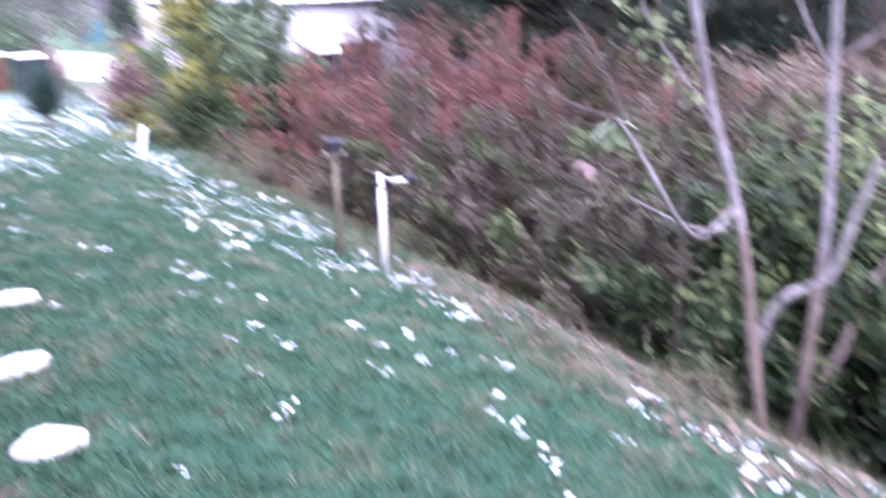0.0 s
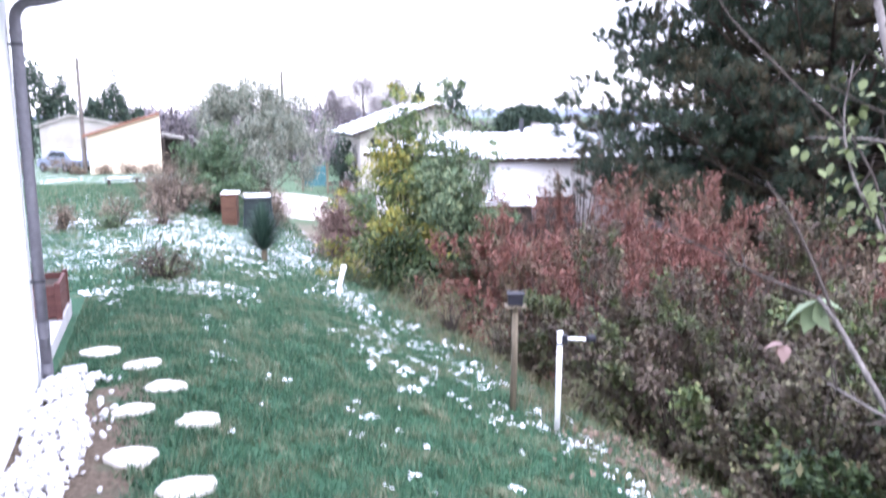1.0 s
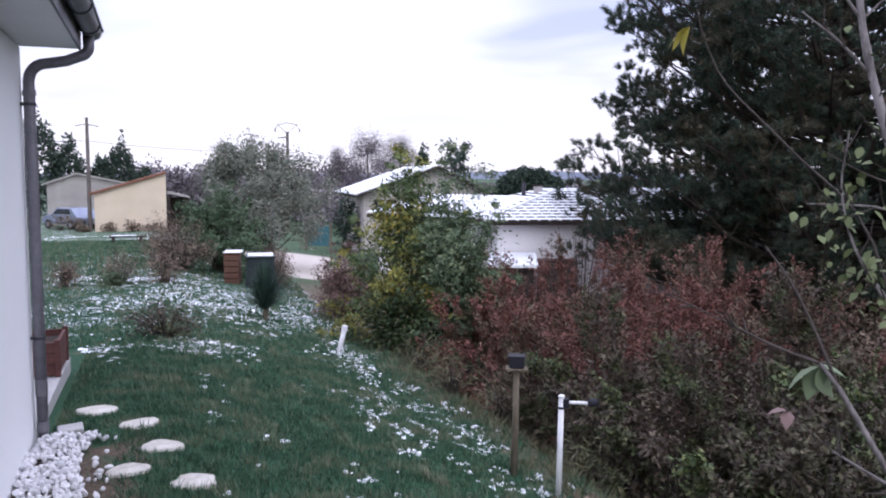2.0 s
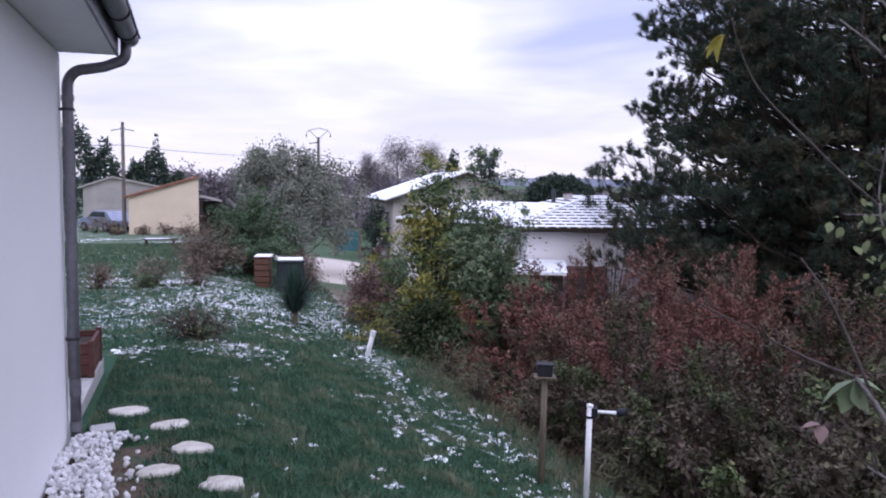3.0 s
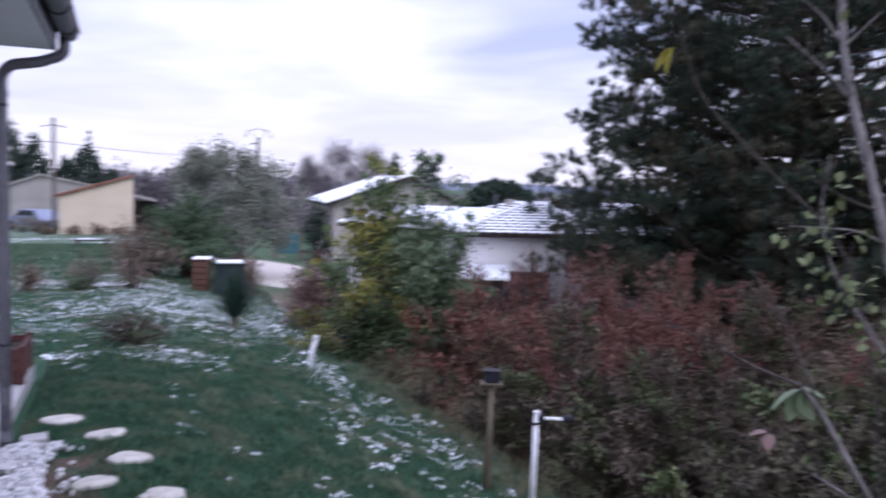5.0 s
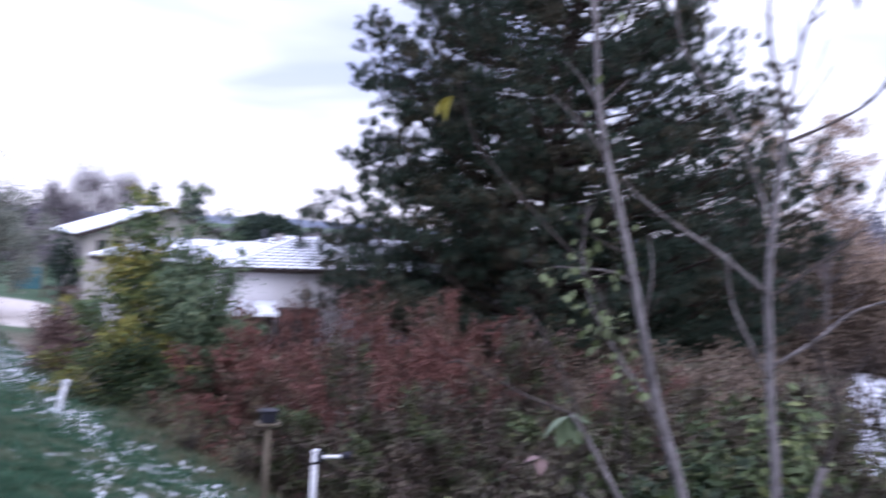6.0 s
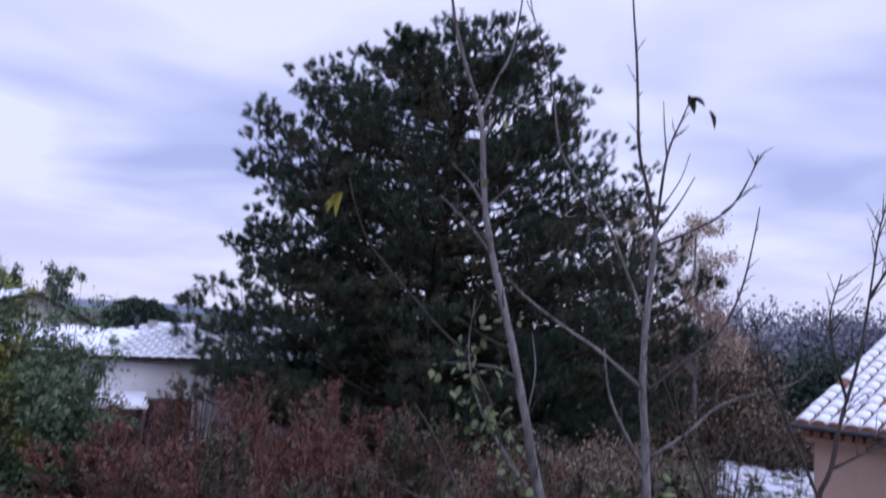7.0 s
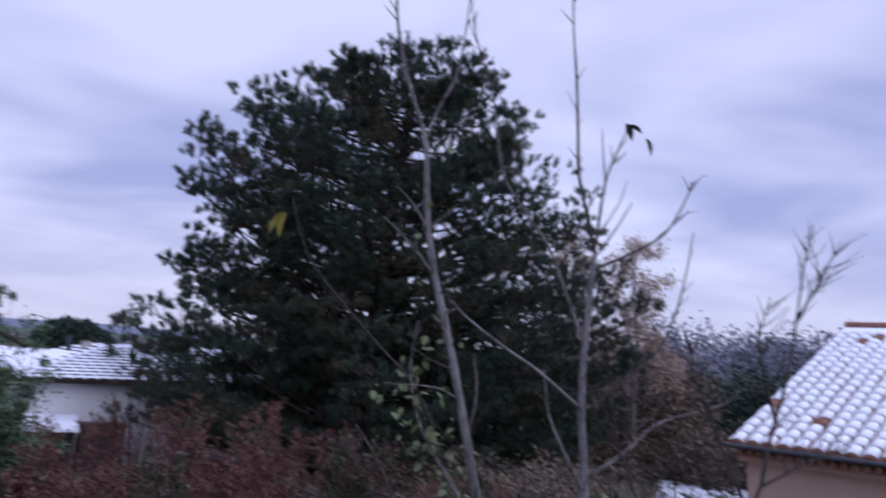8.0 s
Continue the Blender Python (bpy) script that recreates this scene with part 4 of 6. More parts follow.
# ---- the pine ----
def make_pine():
    x, y = 5.2, 22.4
    rng = np.random.default_rng(17)
    zb = ground_z(x, y)
    ob = thing("pine_tree", "large dark broad-crowned pine with dense tufts of needles", "tree", m=pose(x, y, zb))
    H = 10.4 - zb

    def axis(z):
        return Vector((0.10 * max(0.0, z - 5.0), 0, z))

    part("trunk", G().tube([axis(H * t) for t in (0, 0.15, 0.35, 0.55, 0.75, 0.95)], [0.34, 0.29, 0.24, 0.17, 0.10, 0.03], 10), M_PINEBARK, ob, shade=True)
    # crown radius by height, fuller on one side, with a side lobe on the other
    zs = [-1.2, 0.4, 1.2, 2.0, 2.7, 3.3, 4.0, 4.7, 5.8, 6.5, 7.2, 7.9, 8.7, 9.4, 10.1, 10.7, 11.3]
    left = [6.2, 6.9, 7.1, 6.6, 5.0, 5.8, 5.7, 5.4, 6.2, 6.1, 5.6, 4.9, 4.1, 3.3, 2.4, 1.5, 0.7]
    right = [6.6, 7.2, 7.4, 7.5, 7.5, 7.3, 7.2, 6.6, 5.7, 5.1, 3.7, 3.9, 3.6, 3.0, 2.2, 1.3, 0.5]
    wood, tufts = G(), []

    def shoot(p, way, length):
        tufts.append((tuple(p), tuple(way), length))

    for b in range(380):
        # the tip of a bough: most of them high and outside, some short ones inside
        zz = 1.0 + (H - 1.35) * ((b + rng.uniform(0, 1)) / 380) ** 1.12
        az = b * 2.39996 + rng.normal(0, 0.3)
        out = Vector((math.cos(az), math.sin(az), 0))
        mixing = 0.5 - 0.5 * max(-1.0, min(1.0, out.x * 1.5))
        R = float(np.interp(zz + zb, zs, left)) * mixing + float(np.interp(zz + zb, zs, right)) * (1 - mixing)
        lump = 0.99 + 0.20 * noise.noise((math.cos(az) * 2.2, math.sin(az) * 2.2, zz * 0.9 + 3)) + rng.uniform(-0.10, 0.04)
        if b % 4 == 0:
            lump *= rng.uniform(0.45, 0.8)
        R = (R - 0.33) * lump
        rise = min(zz - 0.5, R * rng.uniform(0.15, 0.45))
        q = [axis(zz - rise), axis(zz - 0.88 * rise) + out * R * 0.36, axis(zz - 0.55 * rise) + out * R * 0.72, axis(zz) + out * R]
        wood.tube(q, [0.02 + 0.010 * R, 0.015 + 0.007 * R, 0.014 + 0.004 * R, 0.010], 5, False)
        # foliage clumps stand along the outer part of the bough, each a bunch of upturned shoots
        n = int(3 + 1.5 * R)
        for k in range(n):
            t = 0.30 + 0.70 * (k + rng.uniform(0.3, 1.0)) / n
            j = min(2, int(t * 3))
            p = q[j].lerp(q[j + 1], t * 3 - j)
            side = Vector((-out.y, out.x, 0)) * (1 if k % 2 else -1)
            way = (out * rng.uniform(0.2, 0.9) + side * rng.uniform(0.2, 1.0) + Vector((0, 0, rng.uniform(0.3, 1.1)))).normalized()
            L = (0.30 + 0.06 * R) * rng.uniform(0.7, 1.3) * (1.3 - 0.5 * t)
            c = p + way * L
            wood.tube([p, p.lerp(c, 0.5) - Vector((0, 0, 0.03)), c], [0.018, 0.013, 0.008], 3, False)
            # airy part of the crown, where the sky shows between the boughs
            if 5.5 < c.z < 11.6 and c.x > -1.6 and noise.noise((c.x * 0.8, 7.0, c.z * 1.25)) + 0.5 * noise.noise((c.x * 2.2, 2.0, c.z * 2.8)) > 0.12:
                continue
            cr = rng.uniform(0.24, 0.42)
            for g in range(int(4 + 12 * cr)):
                d = Vector(unit(rng.normal(0, 1, 3)))
                s0 = c + Vector((d.x * cr, d.y * cr, abs(d.z) * cr * 0.6 - 0.12))
                shoot(s0, d * 0.6 + out * 0.3 + Vector((0, 0, 0.75)), rng.uniform(0.12, 0.25))
        for k in range(4):
            shoot(q[3] + Vector(rng.normal(0, 0.13, 3)), out * 0.5 + Vector(rng.normal(0, 0.3, 3)) + Vector((0, 0, 1.0)), rng.uniform(0.20, 0.34))
    for k in range(14):
        shoot(axis(H - rng.uniform(0, 0.7)) + Vector(rng.normal(0, 0.12, 3)), Vector(rng.normal(0, 0.5, 3)) + Vector((0, 0, 1.2)), 0.34)
    part("wood", wood, M_PINEBARK, ob, kind="stuff")
    # each shoot is a plume of needles that lean forward along it
    nn = 50
    P = np.repeat(np.array([t[0] for t in tufts]), nn, 0)
    D = np.repeat(unit(np.array([t[1] for t in tufts])), nn, 0)
    L = np.repeat(np.array([[t[2]] for t in tufts]), nn, 0)
    at = P + D * L * rng.uniform(-0.1, 1.0, (len(P), 1))
    side = unit(np.cross(D, rng.normal(0, 1, P.shape)))
    needle = unit(side * 0.85 + D * 0.7)
    wide = unit(np.cross(needle, rng.normal(0, 1, P.shape))) * 0.0095
    tip = at + needle * rng.uniform(0.11, 0.17, (len(P), 1))
    part("crown", tris_mesh("crown", at + wide, at - wide, tip, M_NEEDLE), M_NEEDLE, ob, kind="stuff")


make_pine()


# ---- neighbouring houses ----
def hip_house():
    """The low white neighbour: hipped roof with snow on every course of tiles."""
    x, y = -3.75, 22.2
    zb = -2.4
    ob = thing("low_house", "low white rendered house with snow on a hipped tile roof", "house", m=pose(x + 0.28, y, zb, 0, 0, 19))
    e, w, d = 0.30 - zb, 9.5, 7.0
    part("wall", G().box((0, 0, 0), (w, d, e)), M_WHITEWALL, ob)
    part("fascia", G().box((-0.4, -0.4, e - 0.02), (w + 0.4, d + 0.4, e + 0.10)), M_EAVE, ob, "dark brown eave", bevel=0.01)
    n, rise = 11, 0.82
    for k in range(n):
        t0, t1 = k / n, (k + 1) / n
        run = 2.8
        i0, i1 = -0.42 + run * t0, -0.42 + run * t1 - 0.09
        z0, z1 = e + 0.11 + rise * t0, e + 0.11 + rise * t1 - 0.03
        course = G()
        o = [(i0, i0), (w - i0, i0), (w - i0, d - i0), (i0, d - i0)]
        q = [(i1, i1), (w - i1, i1), (w - i1, d - i1), (i1, d - i1)]
        course.add([(*p, z0) for p in o] + [(*p, z0 + 0.035) for p in o] + [(*p, z1 + 0.03) for p in q] + [(*p, z1 - 0.05) for p in q],
                   [(i, (i + 1) % 4, 4 + (i + 1) % 4, 4 + i) for i in range(4)] + [(4 + i, 4 + (i + 1) % 4, 8 + (i + 1) % 4, 8 + i) for i in range(4)] + [(8 + i, 8 + (i + 1) % 4, 12 + (i + 1) % 4, 12 + i) for i in range(4)])
        part("tile_course", course, M_SNOW, ob, "tile course under snow")
        lip = G()
        for (pa, pb) in ((o[0], o[1]), (o[1], o[2]), (o[2], o[3]), (o[3], o[0])):
            va, vb = Vector((*pa, z0 - 0.005)), Vector((*pb, z0 - 0.005))
            m = max(2, int((vb - va).length / 0.3))
            for j in range(m):
                c = va.lerp(vb, (j + 0.5) / m)
                lip.box((c.x - 0.11, c.y - 0.035, c.z - 0.045), (c.x + 0.11, c.y + 0.035, c.z + 0.03))
        part("tile_edge", lip, M_EAVE, ob, kind="stuff")
    part("roof_top", G().box((2.3, 2.3, e), (w - 2.3, d - 2.3, e + 0.95)), M_SNOW, ob)
    for cx, cy, ex, ey in ((-0.42, -0.42, 2.38, 2.38), (w + 0.42, -0.42, w - 2.38, 2.38)):
        rg = G().tube([(cx, cy, e + 0.14), (ex, ey, e + 0.96)], 0.06, 6)
        part("hip_ridge", rg, M_SNOW, ob)
    chim = part("chimney", G().box((1.8, 3.2, e + 0.55), (2.05, 3.45, e + 1.02)), M_BEIGE, ob, "short beige chimney", bevel=0.01)
    part("chimney_cap", G().box((1.76, 3.16, e + 1.022), (2.09, 3.49, e + 1.06)), M_EAVE, chim)
    part("flue", G().tube([(1.45, 3.3, e + 0.6), (1.45, 3.3, e + 1.15)], 0.07, 8), M_ZINC_DARK, ob, "dark metal flue")
    # a side wing runs off behind the tall shrub
    wing = thing("house_wing", "side wing of the low white house under snow", "house", m=pose(x - 0.1, y + 0.5, zb, 0, 0, 148))
    part("wall", G().box((0.2, -4.5, 0), (4.8, 0, e)), M_WHITEWALL, wing)
    part("fascia", G().box((0.05, -4.5, e - 0.02), (5.0, 0.35, e + 0.10)), M_EAVE, wing, bevel=0.01)
    part("roof", G().prism([(0.36, e + 0.11), (0.36, e + 0.17), (-2.6, e + 0.72), (-2.6, e + 0.62)], 0.05, 5.0), M_SNOW, wing)
    # lean-to with a snowy roof at its foot
    low = thing("lean_to", "low lean-to roof under snow beside the white house", "shed", m=pose(x - 0.1, y - 1.4, -2.4, 0, 0, 10))
    part("wall", G().box((0.1, 0.3, 0), (1.6, 1.2, 1.60)), M_EAVE, low)
    part("roof", G().add([(0, 0, 1.6), (1.7, 0, 1.6), (1.7, 1.3, 1.82), (0, 1.3, 1.82), (0, 0, 1.68), (1.7, 0, 1.68), (1.7, 1.3, 1.90), (0, 1.3, 1.90)],
                         [(3, 2, 1, 0), (4, 5, 6, 7), (0, 1, 5, 4), (1, 2, 6, 5), (2, 3, 7, 6), (3, 0, 4, 7)]), M_SNOW, low)
    part("side_wall", G().box((1.75, 0.5, 0), (2.8, 1.1, 1.75)), M_EAVE, low, "dark timber wall")


hip_house()


def tall_house():
    """Its gable looks at the garden."""
    ob = thing("gabled_house", "brown-eaved house with its snowy roof gable over the hedge", "house", m=pose(-12.0, 35.9, -2.4, 0, 0, 27))
    e, r, w, d = 3.15, 4.42, 6.2, 8.0
    part("wall", G().add([(0, 0, 0), (w, 0, 0), (w, 0, e), (3.6, 0, r), (0, 0, e), (0, d, 0), (w, d, 0), (w, d, e), (3.6, d, r), (0, d, e)],
                         [(0, 1, 2, 3, 4), (9, 8, 7, 6, 5), (0, 5, 6, 1), (1, 6, 7, 2), (2, 7, 8, 3), (3, 8, 9, 4), (4, 9, 5, 0)]), M_BEIGE, ob)
    for x0, z0, x1, z1 in ((-0.4, e - 0.12, 3.6, r), (w + 0.4, e - 0.22, 3.6, r)):
        for mt, lo, hi, nm in ((M_EAVE, 0.0, 0.13, "roof"), (M_SNOW, 0.134, 0.19, "snow_cover")):
            fy = -0.5 if nm == "roof" else -0.1
            part(nm, G().add([(x0, fy, z0 + lo), (x1, fy, z1 + lo), (x1, d + 0.4, z1 + lo), (x0, d + 0.4, z0 + lo), (x0, fy, z0 + hi), (x1, fy, z1 + hi), (x1, d + 0.4, z1 + hi), (x0, d + 0.4, z0 + hi)],
                             [(3, 2, 1, 0), (4, 5, 6, 7), (0, 1, 5, 4), (1, 2, 6, 5), (2, 3, 7, 6), (3, 0, 4, 7)]), mt, ob)
    for x0, z0 in ((0.5, 2.0), (1.15, 2.0)):
        win = part("window", G().box((x0, -0.04, z0), (x0 + 0.42, 0.03, z0 + 0.95)), M_EAVE, ob)
        part("pane", G().box((x0 + 0.05, -0.05, z0 + 0.05), (x0 + 0.37, -0.042, z0 + 0.9)), M_GLASS, win)


tall_house()


def right_house():
    """The pink house: Roman tiles under snow, scalloped eave courses."""
    x, y, zb = 10.3, 13.3, -2.4
    n = Vector((0.88, 0.475, 0)).normalized()
    turn = math.degrees(math.atan2(n.y, n.x)) - 90
    ob = thing("pink_house", "pink rendered house with snow-covered Roman tiles", "house", m=pose(x, y, zb, 0, 0, turn))
    # local y runs up the roof slope, local x along the eave
    e, rise, run, L = 0.20 - zb, 2.75, 7.2, 9.0
    part("wall", G().prism([(0.45, 0), (13.9, 0), (13.9, e), (run, e + rise - 0.2), (0.45, e)], 0.2, L), M_PINK, ob, "pink rendered wall")
    part("eave_moulding", G().box((0.1, 0.25, e - 0.30), (L, 0.445, e - 0.19)), M_PINK, ob)
    sc = G()
    for k in range(int((L - 0.2) / 0.19)):
        sc.tube([(0.2 + 0.19 * k, 0.06, e - 0.13), (0.2 + 0.19 * k, 0.44, e - 0.13)], 0.075, 8)
    part("scalloped_tiles", sc, M_TILE, ob, "row of scalloped eave tiles", kind="stuff")
    part("gutter", G().tube([(-0.05, -0.02, e + 0.0), (L, -0.02, e + 0.0)], 0.05, 10), M_ZINC_DARK, ob, "dark eave gutter")
    deck = G().add([(0, 0, e), (L, 0, e), (L, run, e + rise), (0, run, e + rise), (0, 0, e + 0.05), (L, 0, e + 0.05), (L, run, e + rise + 0.05), (0, run, e + rise + 0.05)],
                   [(3, 2, 1, 0), (4, 5, 6, 7), (0, 1, 5, 4), (1, 2, 6, 5), (2, 3, 7, 6), (3, 0, 4, 7)])
    roof = part("roof", deck, M_TILE, ob, "terracotta roof")
    back = G().add([(0, run, e + rise), (L, run, e + rise), (L, 2 * run, e), (0, 2 * run, e), (0, run, e + rise + 0.05), (L, run, e + rise + 0.05), (L, 2 * run, e + 0.05), (0, 2 * run, e + 0.05)],
                   [(3, 2, 1, 0), (4, 5, 6, 7), (0, 1, 5, 4), (1, 2, 6, 5), (2, 3, 7, 6), (3, 0, 4, 7)])
    part("roof", back, M_TILE, ob)
    # one tile: a curved barrel with snow lying on it
    cols, rws, tw, tl = 30, 20, 0.30, 0.36
    slope = math.atan2(rise, run)

    def tile_mesh(nm, r, mat, z, l0, l1):
        g = G()
        prof = [(r * math.cos(radians(180 - 180 * i / 6)), 0.55 * r * math.sin(radians(180 - 180 * i / 6))) for i in range(7)]
        g.add([(px, l0, z + pz) for px, pz in prof] + [(px * 0.85, l1, z + pz * 0.85) for px, pz in prof] + [(-r, l0, z - 0.02), (r, l0, z - 0.02)],
              [(i, i + 1, 8 + i, 7 + i) for i in range(6)] + [(14, 15, 6, 5, 4, 3, 2, 1, 0)])
        return g.mesh(nm, mat, shade=True)

    terra, snow = tile_mesh("tile", 0.125, M_TILE, 0.01, 0.0, tl * 1.1), tile_mesh("snow_on_tile", 0.135, M_SNOW, 0.028, 0.055, tl * 1.02)
    rng = np.random.default_rng(4)
    rest, count = G(), 0
    for j in range(rws):
        for i in range(cols):
            cx, t = 0.14 + tw * i + rng.normal(0, 0.008), (j * tl + 0.0)
            if t + tl > run / math.cos(slope) + 0.1:
                continue
            m = Matrix.Translation((cx, t * math.cos(slope), e + 0.05 + t * math.sin(slope))) @ Euler((slope, 0, 0)).to_matrix().to_4x4()
            if i < 14 and count < 280:
                part("tile", terra, M_TILE, roof, m=m)
                if rng.uniform() < 0.97:
                    part("snow_on_tile", snow, M_SNOW, roof, m=m)
                count += 1
            else:
                for me in (snow,):
                    rest.add([tuple(m @ v.co) for v in me.vertices], [tuple(p.vertices) for p in me.polygons])
    part("snow_on_tiles", rest, M_SNOW, ob, kind="stuff")
    part("valley_snow", G().add([(0.02, 0.05, e + 0.056), (L, 0.05, e + 0.056), (L, run - 0.05, e + rise + 0.04), (0.02, run - 0.05, e + rise + 0.04)], [(0, 1, 2, 3)]), M_SNOW, ob)
    rid = G()
    for k in range(int(L / 0.4)):
        rid.tube([(0.4 * k, run, e + rise + 0.07), (0.4 * k + 0.42, run, e + rise + 0.075)], [0.11, 0.095], 8)
    part("ridge_tiles", rid, M_TILE, ob, "bare orange ridge tiles", kind="stuff")


right_house()



def cream_house():
    ob = thing("cream_house", "cream rendered house with a sloping tiled roof", "house", m=pose(-29.9, 40.5, -1.9, 0, 0, 34))
    w, d, h0, h1 = 3.95, 6.0, 2.45, 3.65
    part("wall", G().add([(0, 0, 0), (w, 0, 0), (w, 0, h1), (0, 0, h0), (0, d, 0), (w, d, 0), (w, d, h1), (0, d, h0)],
                         [(0, 1, 2, 3), (7, 6, 5, 4), (0, 4, 5, 1), (1, 5, 6, 2), (2, 6, 7, 3), (3, 7, 4, 0)]), M_CREAM, ob)
    roof = part("roof", G().add([(-0.3, -0.2, h0 - 0.08), (w, -0.2, h1 + 0.01), (w, d, h1 + 0.01), (-0.3, d, h0 - 0.08), (-0.3, -0.2, h0 + 0.05), (w, -0.2, h1 + 0.13), (w, d, h1 + 0.13), (-0.3, d, h0 + 0.05)],
                         [(3, 2, 1, 0), (4, 5, 6, 7), (0, 1, 5, 4), (1, 2, 6, 5), (2, 3, 7, 6), (3, 0, 4, 7)]), M_TILE, ob)
    for k in range(13):
        t = (k + 0.5) / 13
        part("tile", G().tube([(-0.3 + (w + 0.3) * t, -0.26, h0 + 0.03 + (h1 - h0 + 0.1) * t), (-0.3 + (w + 0.3) * t, 0.3, h0 + 0.05 + (h1 - h0 + 0.1) * t)], 0.06, 6), M_TILE, roof)
    lean = thing("porch", "dark open porch beside the cream house", "porch", m=pose(-26.6, 42.8, -1.9, 0, 0, 34))
    part("roof", G().add([(0, 0, 2.5), (1.3, 0, 2.2), (1.3, 3, 2.2), (0, 3, 2.5), (0, 0, 2.62), (1.3, 0, 2.3), (1.3, 3, 2.3), (0, 3, 2.62)],
                         [(3, 2, 1, 0), (4, 5, 6, 7), (0, 1, 5, 4), (1, 2, 6, 5), (2, 3, 7, 6), (3, 0, 4, 7)]), M_GREYWALL, lean)
    for px in (0.08, 1.2):
        part("post", G().box((px - 0.06, 0.05, 0), (px + 0.06, 0.17, 2.3)), M_EAVE, lean)
    part("back_wall", G().box((0, 2.8, 0), (1.3, 3.0, 2.2)), M_EAVE, lean)


cream_house()


def grey_house():
    ob = thing("grey_house", "grey rendered house with a low gable roof", "house", m=pose(-41.2, 50.5, -2.0, 0, 0, 37))
    w, d, e, r = 5.6, 7.0, 3.0, 3.75
    part("wall", G().add([(0, 0, 0), (w, 0, 0), (w, 0, e), (2.0, 0, r), (0, 0, e), (0, d, 0), (w, d, 0), (w, d, e), (2.0, d, r), (0, d, e)],
                         [(0, 1, 2, 3, 4), (9, 8, 7, 6, 5), (0, 5, 6, 1), (1, 6, 7, 2), (2, 7, 8, 3), (3, 8, 9, 4), (4, 9, 5, 0)]), M_GREYWALL, ob)
    for x0, z0 in ((-0.3, e - 0.08), (w + 0.3, e - 0.08)):
        part("roof", G().add([(x0, -0.3, z0), (2.0, -0.3, r), (2.0, d, r), (x0, d, z0), (x0, -0.3, z0 + 0.12), (2.0, -0.3, r + 0.12), (2.0, d, r + 0.12), (x0, d, z0 + 0.12)],
                             [(3, 2, 1, 0), (4, 5, 6, 7), (0, 1, 5, 4), (1, 2, 6, 5), (2, 3, 7, 6), (3, 0, 4, 7)]), M_GREYWALL, ob)


grey_house()


def make_car():
    ob = thing("car", "silver-blue parked car beside the cream house", "car", m=pose(-36.6, 47.0, ground_z(-36.6, 47.0) + 0.02, 0, 0, 72))
    prof = [(-1.9, 0.35), (-1.95, 0.75), (-1.75, 1.0), (-1.3, 1.42), (0.2, 1.45), (0.85, 1.0), (1.75, 0.85), (1.95, 0.55), (1.9, 0.35)]
    body = part("body", G().prism(prof, -0.82, 0.82), M_CAR, ob, bevel=0.06)
    part("windscreen", G().add([(-0.68, 0.33, 1.40), (0.68, 0.33, 1.40), (0.72, 0.84, 1.05), (-0.72, 0.84, 1.05), (-0.68, 0.31, 1.38), (0.68, 0.31, 1.38), (0.72, 0.82, 1.03), (-0.72, 0.82, 1.03)],
                                [(0, 1, 2, 3), (7, 6, 5, 4), (0, 4, 5, 1), (1, 5, 6, 2), (2, 6, 7, 3), (3, 7, 4, 0)]), M_GLASS, body)
    for s in (-1, 1):
        part("side_window", G().prism([(-1.25, 1.02), (0.62, 1.02), (0.15, 1.36), (-1.15, 1.36)], s * 0.80, s * 0.835), M_GLASS, body)
        for yy in (-1.25, 1.2):
            wh = part("wheel", G().tube([(s * 0.70, yy, 0.31), (s * 0.86, yy, 0.31)], 0.31, 16), M_TYRE, ob)
            part("rim", G().tube([(s * 0.85, yy, 0.31), (s * 0.87, yy, 0.31)], 0.19, 12), M_ZINC, wh)
        part("headlight", G().box((s * 0.62 - 0.14, 1.86, 0.62), (s * 0.62 + 0.14, 1.96, 0.76)), M_PVC, body, bevel=0.02)


make_car()


